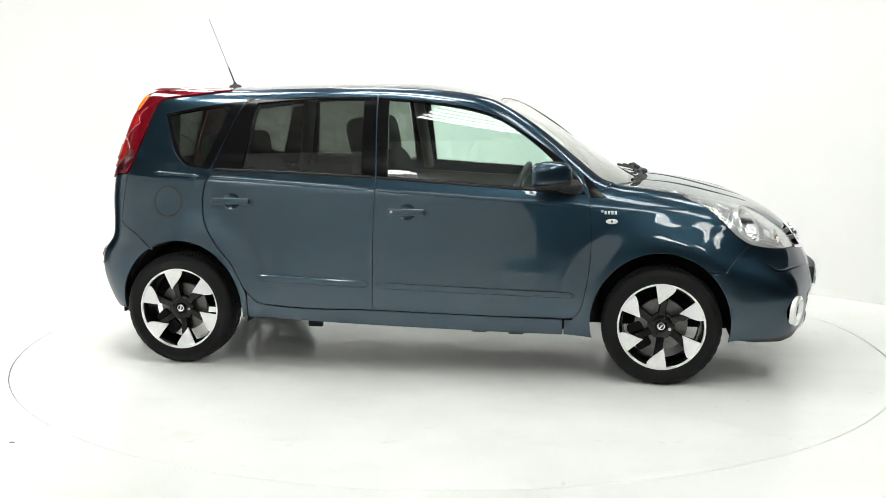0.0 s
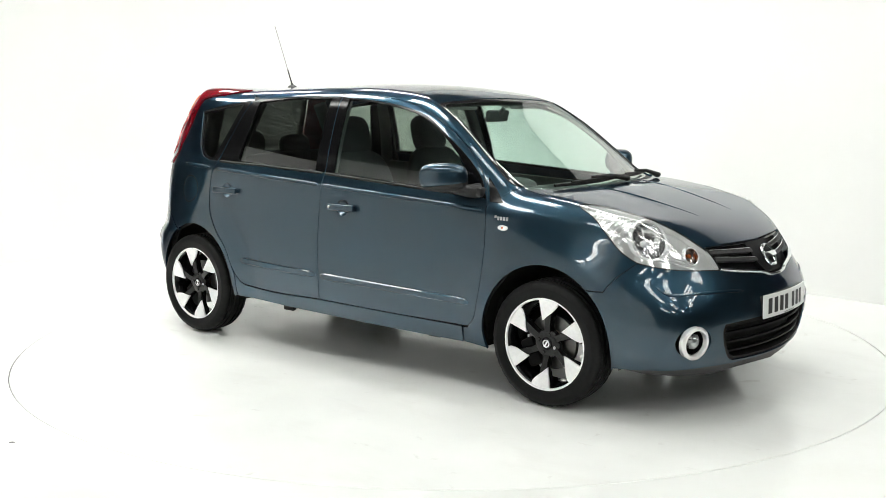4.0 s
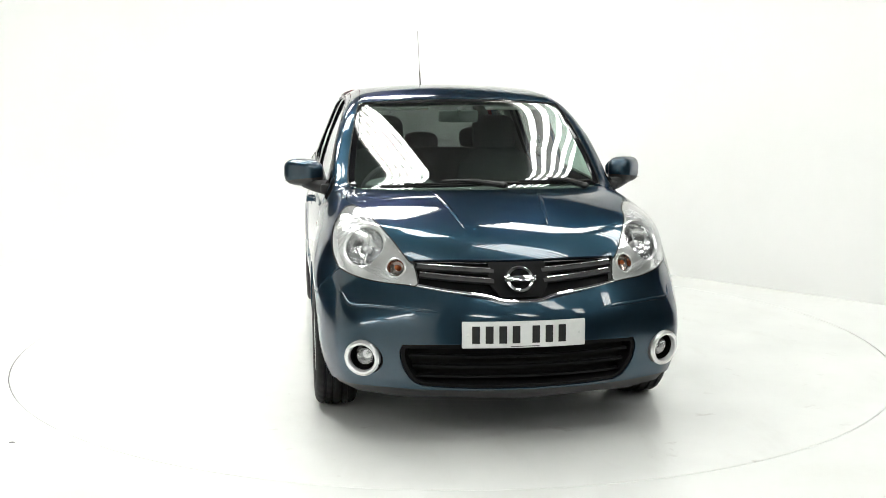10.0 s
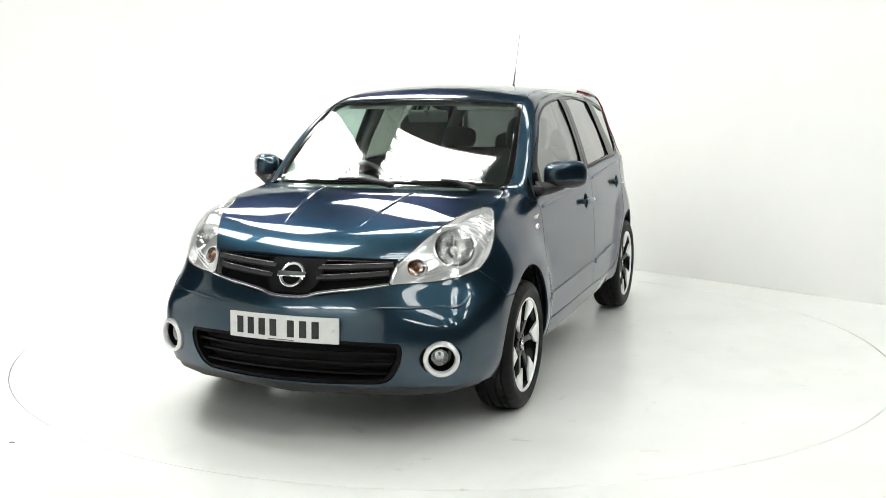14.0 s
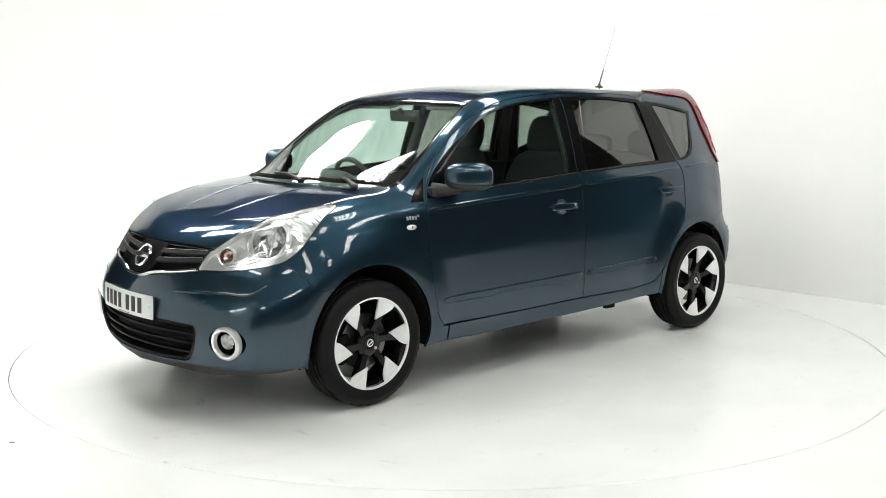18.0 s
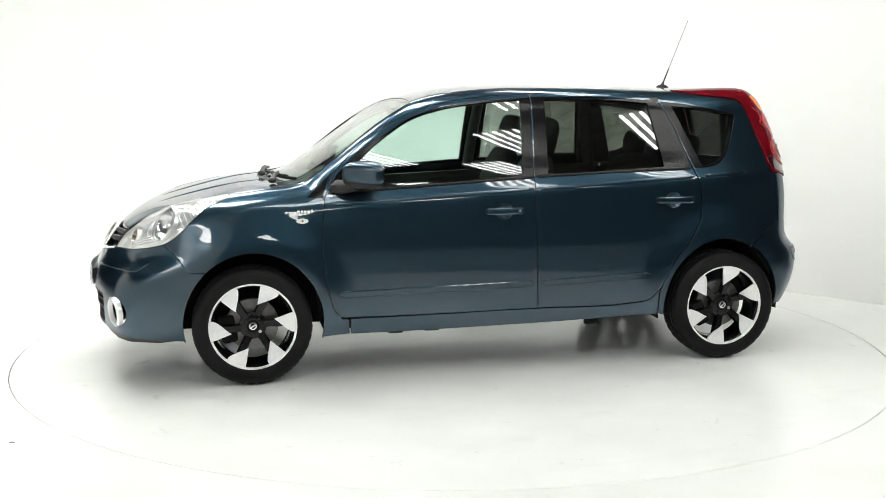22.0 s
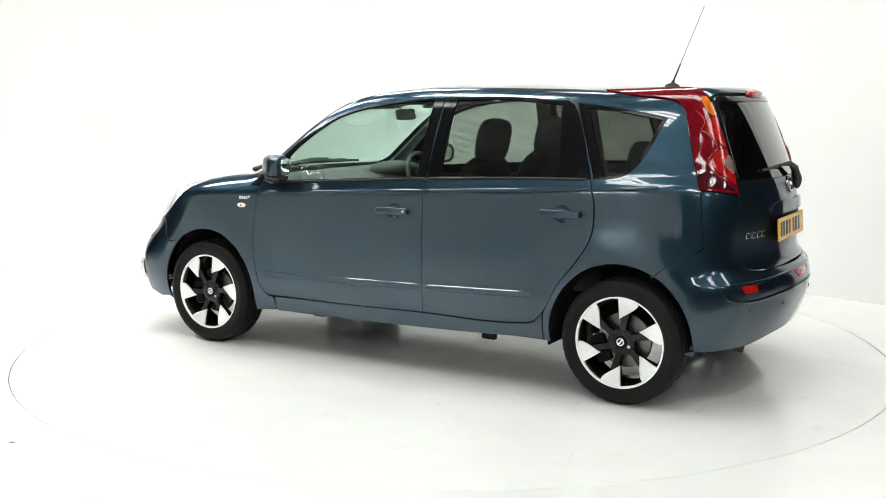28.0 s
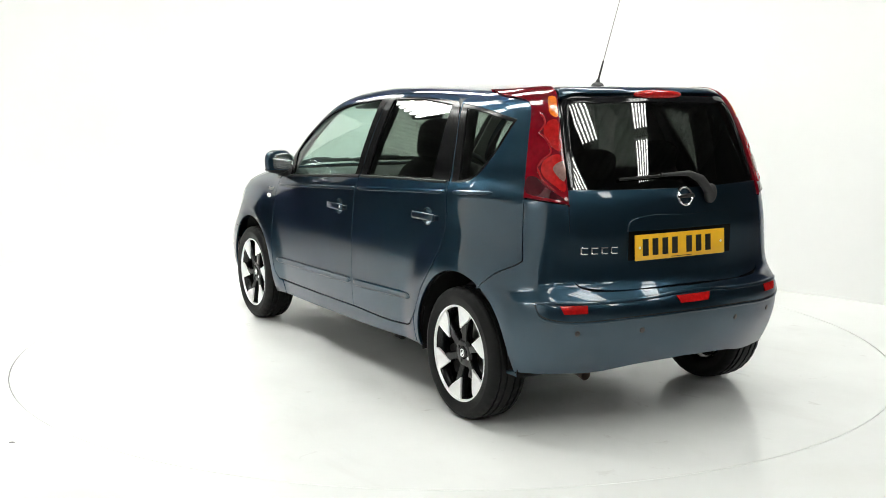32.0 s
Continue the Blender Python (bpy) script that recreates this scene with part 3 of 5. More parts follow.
LAMP = Plane((0.70, 0.55, 0.45), (-0.6, 0.8, 0))
LIGHT = Plane((-0.60, 0.66, 0.45), (-0.7, -0.7, 0))

# seams shared by neighbouring panels (left side)
door_front = on(SIDE, S([(0.921, 0.945), (0.937, 0.807), (0.934, 0.612), (0.913, 0.473), (0.886, 0.375), (0.850, 0.335)]))
door_top = on(SIDE, S([(0.921, 0.945), (0.871, 1.058), (0.746, 1.195), (0.596, 1.303), (0.445, 1.379), (0.279, 1.430), (0.071, 1.460), (-0.222, 1.478), (-0.658, 1.478), (-0.86, 1.468), (-0.940, 1.448)]))
gutter = on(TOP, [(0.44, 0.555), (0.25, 0.535), (0.0, 0.520), (-0.4, 0.510), (-1.0, 0.505), (-1.09, 0.503)])
gutter_tail = on(TOP, [(-1.09, 0.503), (-1.18, 0.470), (-1.3, 0.460), (-1.5, 0.455)])
screen_side = on(TOP, [(1.045, 0.635), (0.98, 0.650), (0.87, 0.640), (0.68, 0.605), (0.44, 0.555)])
pillar_foot = on(FEND, [tuple(p) for p in FEND.uv(np.array([(1.045, 0.635, 1.03), (0.99, 0.74, 0.985), (0.921, 0.79, 0.945)]))])
hood_side = on(TOP, [(1.075, 0.645), (1.2, 0.672), (1.32, 0.672), (1.425, 0.640)])
lamp_inner = on(TOP, [(1.425, 0.640), (1.52, 0.602), (1.66, 0.570), (1.80, 0.514), (1.886, 0.470), (1.925, 0.440)])
lamp_tip = on(LAMP, [tuple(p) for p in LAMP.uv(np.array([(1.925, 0.440, 0.775), (1.960, 0.430, 0.735), (1.99, 0.422, 0.679)]))])
lamp_low = on(LAMP, [tuple(p) for p in LAMP.uv(np.array([(1.99, 0.422, 0.679), (1.892, 0.590, 0.688), (1.80, 0.695, 0.708), (1.735, 0.748, 0.732)]))])
lamp_outer = on(LAMP, [tuple(p) for p in LAMP.uv(np.array([(1.735, 0.748, 0.732), (1.668, 0.769, 0.780), (1.585, 0.768, 0.860), (1.50, 0.737, 0.920), (1.40, 0.690, 0.964), (1.425, 0.640, 0.975)]))])
fender_seam = on(FEND, [tuple(p) for p in FEND.uv(np.array([(1.735, 0.748, 0.732), (1.665, 0.80, 0.667), (1.605, 0.842, 0.585)]))])
grille_low = on(NOSE, [tuple(p) for p in NOSE.uv(np.array([(1.99, 0.422, 0.679), (2.049, 0.276, 0.655), (2.085, 0.114, 0.630), (2.093, 0.0, 0.624)]))])
grille_top = on(NOSE, [tuple(p) for p in NOSE.uv(np.array([(1.925, 0.440, 0.778), (1.953, 0.27, 0.782), (1.976, 0.0, 0.778)]))])


def arch(wx, a0, a1, rx=0.352, rz=0.373, zc=0.31):
    return [(wx + rx * math.cos(radians(a)), zc + rz * math.sin(radians(a))) for a in np.linspace(a0, a1, 34)]


ARCH_F, ARCH_R = WHEEL_X - 0.008, -WHEEL_X + 0.012
arch_front = SIDE.put(S(arch(ARCH_F, 180 + 14, 49)))
arch_front_nose = SIDE.put(S(arch(ARCH_F, 49, -14)))
arch_rear = SIDE.put(S(arch(ARCH_R, -7, 117)))
arch_rear_tail = SIDE.put(S(arch(ARCH_R, 117, 187)))
fender_seam[-1] = arch_front[-1]

def flat_pane(P, N):
    """Presses a pane to a sheet that is straight along the car and bent only up and down."""
    A = np.stack([np.ones(len(P)), P[:, 0], P[:, 2], P[:, 2] ** 2], 1)
    k = np.linalg.lstsq(A, P[:, 1], rcond=None)[0]
    Q = P.copy()
    Q[:, 1] = A @ k - 0.002
    dz = k[2] + 2 * k[3] * P[:, 2]
    n = np.stack([-k[1] + 0 * dz, 1 + 0 * dz, -dz], 1)
    return Q, n / np.linalg.norm(n, axis=1, keepdims=True)


def smooth_screen(P, N):
    """Gives the windscreen the even bend of a single sheet."""
    x, y = P[:, 0] - 0.75, P[:, 1]
    A = np.stack([1 + 0 * x, x, x * x, y * y, x * y * y, y**4], 1)
    k = np.linalg.lstsq(A, P[:, 2], rcond=None)[0]
    n = np.stack([-(k[1] + 2 * k[2] * x + k[4] * y * y), -(2 * k[3] * y + 2 * k[4] * x * y + 4 * k[5] * y**3), 1 + 0 * x], 1)
    n /= np.linalg.norm(n, axis=1, keepdims=True)
    n = N * 0.2 + n * 0.8
    return P, n / np.linalg.norm(n, axis=1, keepdims=True)


def smooth_tail(P, N):
    """Gives the tailgate glass a bend across the car only."""
    y, z = P[:, 1], P[:, 2] - 1.27
    A = np.stack([1 + 0 * y, z, z * z, y * y, z * y * y], 1)
    k = np.linalg.lstsq(A, P[:, 0], rcond=None)[0]
    n = np.stack([-1 + 0 * y, 2 * k[3] * y + 2 * k[4] * z * y, k[1] + 2 * k[2] * z + k[4] * y * y], 1)
    n /= np.linalg.norm(n, axis=1, keepdims=True)
    n = N * 0.2 + n * 0.8
    return P, n / np.linalg.norm(n, axis=1, keepdims=True)


# front wing
panel("front_wing", FEND, join(FEND, door_front, SIDE.put(S([(0.846, 0.325), (0.808, 0.322), (0.802, 0.238), (0.875, 0.234), (0.940, 0.228)])), arch_front, fender_seam[::-1], lamp_outer, hood_side[::-1], on(TOP, [(1.075, 0.645), (1.045, 0.635)]), pillar_foot),
      M_PAINT, CAR, cell=0.022)
# windscreen pillar and roof rail
panel("side_rail", RAIL, join(RAIL, pillar_foot[::-1], screen_side, gutter, SIDE.put(S([(-1.0, 1.47), (-0.950, 1.455)])), door_top[::-1]), M_PAINT, CAR, cell=0.022)

# doors
FD = empty("front_door"), empty("front_door")
RD = empty("rear_door"), empty("rear_door")
for d in FD + RD:
    d.parent = CAR
top_f = door_top[door_top[:, 0] > -0.218]
top_r = door_top[door_top[:, 0] < -0.224]
fd_loop = join(SIDE, door_front, SIDE.put(path(S([(0.83, 0.330), (0.6, 0.328), (0.2, 0.330), (-0.205, 0.338, 1), (-0.202, 0.7), (-0.196, 1.05), (-0.205, 1.3), (-0.220, 1.478)]), closed=False)), top_f[::-1])
fd_win = path(S([(0.903, 0.968, 1), (-0.187, 1.040, 1), (-0.210, 1.456, 1), (0.072, 1.434), (0.281, 1.404), (0.446, 1.354), (0.567, 1.284), (0.730, 1.176), (0.853, 1.060)]))
fd_glass = path(S([(0.745, 0.990, 1), (-0.135, 1.046, 1), (-0.155, 1.445, 1), (0.072, 1.427), (0.278, 1.396), (0.442, 1.346), (0.56, 1.278), (0.70, 1.170), (0.745, 1.125, 1)]))
rd_edge = [(-0.75, 0.343), (-0.848, 0.362), (-0.917, 0.435), (-0.983, 0.563), (-1.064, 0.662), (-1.135, 0.783), (-1.150, 0.88), (-1.141, 0.982), (-1.112, 1.065, 1), (-0.985, 1.385), (-0.940, 1.448)]
rd_loop = join(SIDE, SIDE.put(path(S([(-0.222, 1.478, 1), (-0.205, 1.3), (-0.196, 1.05), (-0.202, 0.7), (-0.205, 0.338, 1)] + rd_edge), closed=False)), top_r[::-1])
rd_win = path(S([(-0.229, 1.459, 1), (-0.205, 1.043, 1), (-1.101, 1.073, 1), (-0.9765, 1.388), (-0.936, 1.439, 1), (-0.6, 1.458)]))
rd_glass = path(S([(-0.292, 1.446, 1), (-0.275, 1.053, 1), (-0.945, 1.080, 1), (-0.893, 1.425, 1), (-0.6, 1.448)]))
def dish(x, z):
    """The round opening behind a door handle."""
    return np.array([(-x + 0.046 * math.cos(a), z + 0.041 * math.sin(a)) for a in np.linspace(0, 2 * math.pi, 32, endpoint=False)])


panel("door_skin", SIDE, fd_loop, M_PAINT, FD, holes=[fd_win, dish(-0.020, 0.863)], cell=0.026)
panel("door_skin", SIDE, rd_loop, M_PAINT, RD, holes=[rd_win, dish(-0.985, 0.902)], cell=0.026)
fd_frame = path(S([(0.903, 0.968, 1), (-0.1925, 1.040, 1), (-0.2155, 1.457, 1), (0.072, 1.434), (0.281, 1.404), (0.446, 1.354), (0.567, 1.284), (0.730, 1.176), (0.853, 1.060)]))
rd_frame = path(S([(-0.2235, 1.460, 1), (-0.200, 1.043, 1), (-1.108, 1.073, 1), (-0.983, 1.388), (-0.940, 1.442, 1)]))
panel("window_frame", SIDE, fd_frame, M_FRAME, FD, holes=[fd_glass], lift=0.0012, thick=0.012, inset=0.0005, cell=0.03, label="satin black window frame and pillar")
panel("window_frame", SIDE, rd_frame, M_FRAME, RD, holes=[rd_glass], lift=0.0012, thick=0.012, inset=0.0005, cell=0.03, label="satin black window frame and pillar")
panel("window_glass", SIDE, fd_glass, M_GLASS, FD, lift=-0.008, thick=0.004, cell=0.05, label="green tinted door glass", form=flat_pane)
panel("window_glass", SIDE, rd_glass, M_PRIVACY, RD, lift=-0.008, thick=0.004, cell=0.05, label="dark privacy door glass", form=flat_pane)
panel("sail_trim", SIDE, path(S([(0.934, 0.953, 1), (1.008, 0.951, 1), (0.886, 1.066, 1)])), M_FRAME, CAR, lift=0.003, inset=0.0, thick=0.006, cell=0.03, label="black triangular trim at the pillar foot")
strip("belt_seal", SIDE, S([(0.84, 0.975), (0.3, 1.008), (-0.19, 1.038)]), 0.016, 0.006, M_SEAL, FD)
strip("belt_seal", SIDE, S([(-0.215, 1.040), (-0.6, 1.056), (-1.09, 1.070)]), 0.016, 0.006, M_SEAL, RD)
strip("door_moulding", SIDE, S([(0.86, 0.452), (0.35, 0.462), (-0.19, 0.474)]), 0.034, 0.010, M_PAINT, FD, taper=0.03, flat=True)
strip("door_moulding", SIDE, S([(-0.225, 0.475), (-0.55, 0.484), (-0.855, 0.494)]), 0.034, 0.010, M_PAINT, RD, taper=0.03, flat=True)

# shoulder line just below the windows
for par, xa, xb in ((FD, 0.90, -0.19), (RD, -0.225, -1.11), (CAR, -1.175, -1.45)):
    strip("shoulder_line", SIDE, S([(xa, 0.965 - 0.056 * xa), ((xa + xb) / 2, 0.965 - 0.028 * (xa + xb)), (xb, 0.965 - 0.056 * xb)]), 0.022, 0.0060, M_PAINT, par, taper=0.03)

# sill
panel("sill", SIDE, path(S([(0.800, 0.322, 1), (0.797, 0.237, 1), (0.5, 0.238), (-0.5, 0.258), (-0.901, 0.273, 1), (-0.903, 0.412, 1), (-0.884, 0.391), (-0.848, 0.358), (-0.75, 0.339), (-0.205, 0.334), (0.5, 0.324)])), M_PAINT, CAR, cell=0.03)

# rear quarter
quarter_edge = SIDE.put(path(S([(-0.950, 1.455, 1), (-0.990, 1.385), (-1.116, 1.065, 1), (-1.145, 0.982), (-1.154, 0.88), (-1.139, 0.783), (-1.067, 0.660), (-0.986, 0.561), (-0.922, 0.437), (-0.909, 0.405), (-0.906, 0.274, 1)]), closed=False))
lamp_front = on(LIGHT, [tuple(p) for p in LIGHT.uv(np.array([(-1.630, 0.690, 1.038), (-1.603, 0.662, 1.10), (-1.568, 0.628, 1.20), (-1.540, 0.600, 1.285), (-1.515, 0.573, 1.365), (-1.492, 0.557, 1.417), (-1.455, 0.549, 1.442), (-1.38, 0.550, 1.454), (-1.25, 0.545, 1.467), (-1.09, 0.503, 1.494)]))])
tail_seam = on(LIGHT, [tuple(p) for p in LIGHT.uv(np.array([(-1.452, 0.83, 0.632), (-1.57, 0.80, 0.725), (-1.668, 0.777, 0.778), (-1.70, 0.757, 0.800)]))])
tail_seam[0] = arch_rear[-1]
corner_edge = on(LIGHT, [tuple(p) for p in LIGHT.uv(np.array([(-1.70, 0.757, 0.800), (-1.668, 0.728, 0.92), (-1.630, 0.690, 1.038)]))])
q_glass = path(S([(-0.975, 1.432, 1), (-1.126, 1.073, 1), (-1.225, 1.081), (-1.287, 1.102), (-1.335, 1.15), (-1.432, 1.365, 1), (-1.2, 1.407)]))
panel("rear_quarter", SIDE, join(SIDE, quarter_edge, arch_rear, tail_seam, corner_edge, lamp_front, SIDE.put(S([(-1.0, 1.47)]))), M_PAINT, CAR, holes=[q_glass], cell=0.026)
q_clear = path(S([(-1.035, 1.412, 1), (-1.172, 1.086, 1), (-1.222, 1.094), (-1.276, 1.113), (-1.322, 1.158), (-1.410, 1.356, 1), (-1.2, 1.394)]))
panel("quarter_border", SIDE, q_glass, M_FRAME, CAR, holes=[q_clear], lift=-0.003, inset=0.0005, cell=0.03, label="black printed edge of the quarter glass")
panel("quarter_glass", SIDE, q_clear, M_PRIVACY, CAR, lift=-0.008, thick=0.004, cell=0.05, label="dark privacy quarter glass", form=flat_pane)

# dark sheet added under the skin so the gap at the door corner reads black
panel("rail_filler", SIDE, path(S([(-0.925, 1.43, 1), (-1.01, 1.43, 1), (-1.04, 1.478, 1), (-0.925, 1.474, 1)])), M_DARK, CAR, lift=-0.010, inset=0, cell=0.03, thick=0.003, label="dark filler sheet added behind the gap at the door corner")

# rear corner below the lamp
tail_in = [(-1.770, 0.557, 1.010), (-1.782, 0.560, 0.92), (-1.795, 0.563, 0.812)]
panel("rear_corner", LIGHT, join(LIGHT, on(LIGHT, [tuple(p) for p in LIGHT.uv(np.array([(-1.630, 0.691, 1.036), (-1.705, 0.630, 1.020), (-1.770, 0.557, 1.010)]))]), on(LIGHT, [tuple(p) for p in LIGHT.uv(np.array(tail_in))]),
                                  on(LIGHT, [tuple(p) for p in LIGHT.uv(np.array([(-1.795, 0.563, 0.812), (-1.76, 0.66, 0.806), (-1.70, 0.757, 0.800)]))]), corner_edge), M_PAINT, CAR, cell=0.024)

# tail lamps
TL = empty("tail_lamp"), empty("tail_lamp")
for d in TL:
    d.parent = CAR
lamp_back = on(LIGHT, [tuple(p) for p in LIGHT.uv(np.array([(-1.770, 0.557, 1.010), (-1.755, 0.552, 1.064), (-1.722, 0.543, 1.160), (-1.679, 0.530, 1.277), (-1.637, 0.514, 1.376), (-1.602, 0.496, 1.440), (-1.56, 0.475, 1.482), (-1.5, 0.455, 1.500)]))])
lamp_base = on(LIGHT, [tuple(p) for p in LIGHT.uv(np.array([(-1.630, 0.691, 1.038), (-1.705, 0.630, 1.022), (-1.770, 0.557, 1.012)]))])
panel("lens", LIGHT, join(LIGHT, lamp_base, lamp_back, gutter_tail[::-1], lamp_front[::-1]), M_REDLENS, TL, cell=0.018, lift=0.010, thick=0.022, label="deep red tail lamp lens")


def lens_patch(pts, mat, name, label, lift=0.007):
    panel(name, LIGHT, path([tuple(p) for p in LIGHT.uv(np.array(pts))]), mat, TL, cell=0.016, inset=0, thick=0.006, lift=lift, label=label)


lens_patch([(-1.556, 0.505, 1.456), (-1.576, 0.520, 1.415), (-1.604, 0.530, 1.383), (-1.630, 0.521, 1.374), (-1.604, 0.504, 1.425), (-1.578, 0.493, 1.455)], M_ORANGE, "indicator_lens", "orange indicator lens", 0.013)
lens_patch([(-1.634, 0.526, 1.362), (-1.614, 0.545, 1.358), (-1.610, 0.570, 1.315), (-1.632, 0.573, 1.284), (-1.668, 0.565, 1.246), (-1.688, 0.548, 1.232), (-1.661, 0.535, 1.301)], M_REDBRIGHT, "brake_lens", "bright red scalloped brake lens", 0.014)
lens_patch([(-1.692, 0.549, 1.216), (-1.673, 0.577, 1.212), (-1.655, 0.605, 1.184), (-1.660, 0.617, 1.148), (-1.686, 0.612, 1.117), (-1.722, 0.589, 1.086), (-1.745, 0.565, 1.064), (-1.744, 0.556, 1.076), (-1.734, 0.558, 1.110), (-1.714, 0.556, 1.160)], M_REDBRIGHT, "brake_lens", "bright red scalloped brake lens", 0.014)
lens_patch([(-1.693, 0.582, 1.160), (-1.699, 0.564, 1.182), (-1.707, 0.549, 1.188), (-1.732, 0.558, 1.106), (-1.714, 0.576, 1.128)], M_PALE, "reverse_lens", "clear ribbed reversing lens", 0.019)
# raised folds between the lens chambers
for pts in ([(-1.555, 0.556, 1.400), (-1.590, 0.556, 1.368), (-1.606, 0.566, 1.345), (-1.592, 0.585, 1.310)], [(-1.592, 0.585, 1.310), (-1.622, 0.577, 1.292), (-1.655, 0.572, 1.250), (-1.668, 0.580, 1.225), (-1.650, 0.607, 1.195), (-1.640, 0.625, 1.165)],
            [(-1.640, 0.625, 1.165), (-1.658, 0.622, 1.130), (-1.690, 0.616, 1.098), (-1.728, 0.592, 1.066)]):
    strip("lens_fold", LIGHT, [tuple(p) for p in LIGHT.uv(np.array(pts))], 0.012, 0.008, M_REDGLOSS, TL, lift=0.009, taper=0.02, label="glossy fold in the red lens")
# darker maroon chambers
lens_patch([(-1.632, 0.676, 1.060), (-1.622, 0.662, 1.130), (-1.648, 0.632, 1.120), (-1.690, 0.622, 1.085), (-1.728, 0.597, 1.058), (-1.752, 0.568, 1.030), (-1.700, 0.628, 1.036)], M_MAROON, "side_lens", "dark maroon lower lens", 0.0108)

# tailgate
TG = empty("tailgate")
TG.parent = CAR
tg_half = [(0.555, 1.010), (0.558, 0.92), (0.561, 0.812), (0.560, 0.712), (0.522, 0.668), (0.47, 0.655), (0.0, 0.652)]
tg_up = [(0.548, 1.075), (0.3, 1.072), (0.0, 1.070)]


def tail_loop(pts):
    """Half an outline (y, z) from the edge to the middle line, mirrored, for the tail plane."""
    q = path(pts, closed=False)
    full = np.concatenate([np.stack([-q[:, 0], q[:, 1]], 1), np.stack([q[::-1, 0], q[::-1, 1]], 1)[1:]])
    return full


low = tail_loop(tg_half)
up = tail_loop(tg_up)
tg_loop = np.concatenate([low, up[::-1]])
panel("tailgate_skin", TAIL, tg_loop, M_PAINT, TG, cell=0.03, both=False)
gl_half = [(0.548, 1.075, 1), (0.539, 1.165), (0.526, 1.277), (0.510, 1.374), (0.486, 1.448, 1), (0.3, 1.464), (0.0, 1.468)]
g_side = tail_loop(gl_half)
panel("rear_glass", TAIL, np.concatenate([g_side, up[::-1][1:-1]]), M_REAR, TG, lift=-0.004, thick=0.004, cell=0.04, both=False, label="dark tinted tailgate glass", form=smooth_tail)
panel("spoiler", TOP, join(TOP, on(TOP, [(-1.5, 0.451), (-1.56, 0.468), (-1.594, 0.484, 1), (-1.642, 0.3), (-1.672, 0.0), (-1.642, -0.3), (-1.594, -0.484, 1), (-1.56, -0.468), (-1.5, -0.451, 1), (-1.5, 0.0)])), M_PAINT, TG, cell=0.03, both=False, thick=0.02)

# roof, windscreen, bonnet
roof_edge = np.concatenate([gutter, gutter_tail])
panel("roof", TOP, join(TOP, roof_edge, on(TOP, [(-1.5, 0.455), (-1.51, 0.0), (-1.5, -0.455)]), flipy(roof_edge)[::-1], on(TOP, [(0.44, -0.555), (0.415, -0.3), (0.405, 0.0), (0.415, 0.3), (0.44, 0.555)])), M_PAINT, CAR, cell=0.035, both=False)
screen_low = on(TOP, [(1.045, -0.635), (1.13, -0.45), (1.172, -0.22), (1.182, 0.0), (1.172, 0.22), (1.13, 0.45), (1.045, 0.635)])
panel("windscreen", TOP, join(TOP, screen_side, on(TOP, [(0.44, 0.555), (0.415, 0.3), (0.405, 0.0), (0.415, -0.3), (0.44, -0.555)]), flipy(screen_side)[::-1], screen_low), M_GLASS, CAR, lift=-0.004, thick=0.005, cell=0.04, both=False, label="green tinted windscreen", form=smooth_screen)
hood_back = on(TOP, [(1.075, -0.645), (1.165, -0.45), (1.212, -0.22), (1.225, 0.0), (1.212, 0.22), (1.165, 0.45), (1.075, 0.645)])
gt = TOP.uv(grille_top)
hood_nose = np.concatenate([on(TOP, [tuple(p) for p in gt[::3]])])
panel("bonnet", TOP, join(TOP, hood_back, hood_side, lamp_inner, hood_nose, flipy(hood_nose)[::-1], flipy(lamp_inner)[::-1], flipy(hood_side)[::-1]), M_PAINT, CAR, cell=0.015, both=False)
strip("bonnet_crease", TOP, [(1.185, 0.268), (1.30, 0.252), (1.50, 0.225), (1.66, 0.203), (1.76, 0.190)], 0.030, 0.0055, M_PAINT, CAR, taper=0.35)
panel("scuttle", TOP, join(TOP, screen_low[::-1], hood_back), M_PLASTIC, CAR, lift=-0.012, inset=-0.01, cell=0.03, both=False, label="black plastic scuttle below the windscreen")

# front bumper
bump_low = on(NOSE, [tuple(p) for p in NOSE.uv(np.array([(1.655, 0.80, 0.235), (1.80, 0.78, 0.243), (1.978, 0.652, 0.252), (2.034, 0.47, 0.250), (2.10, 0.2, 0.250), (2.116, 0.0, 0.252)]))])
half = np.concatenate([NOSE.uv(a) for a in (grille_low[::-1], lamp_low, fender_seam, arch_front_nose, bump_low)])
lo_gr = path([(0.0, 0.455), (0.30, 0.452), (0.425, 0.446, 1), (0.435, 0.415), (0.392, 0.285), (0.36, 0.268, 1), (0.2, 0.262), (0.0, 0.260)], closed=False)
FOG = np.array([1.985, 0.660, 0.380])
fu, fv = NOSE.uv(FOG)[0]
fog_loop = np.array([(fu + 0.072 * math.cos(a), fv + 0.070 * math.sin(a)) for a in np.linspace(0, 2 * math.pi, 40, endpoint=False)])
mir = np.array([-1, 1])
FB = empty("front_bumper")
FB.parent = CAR
panel("bumper_skin", NOSE, np.concatenate([half, (half * mir)[::-1]]), M_PAINT, FB, holes=[np.concatenate([lo_gr, (lo_gr * mir)[::-1][1:-1]]), fog_loop, fog_loop * mir], cell=0.026, both=False)
lip = NOSE.uv(bump_low)
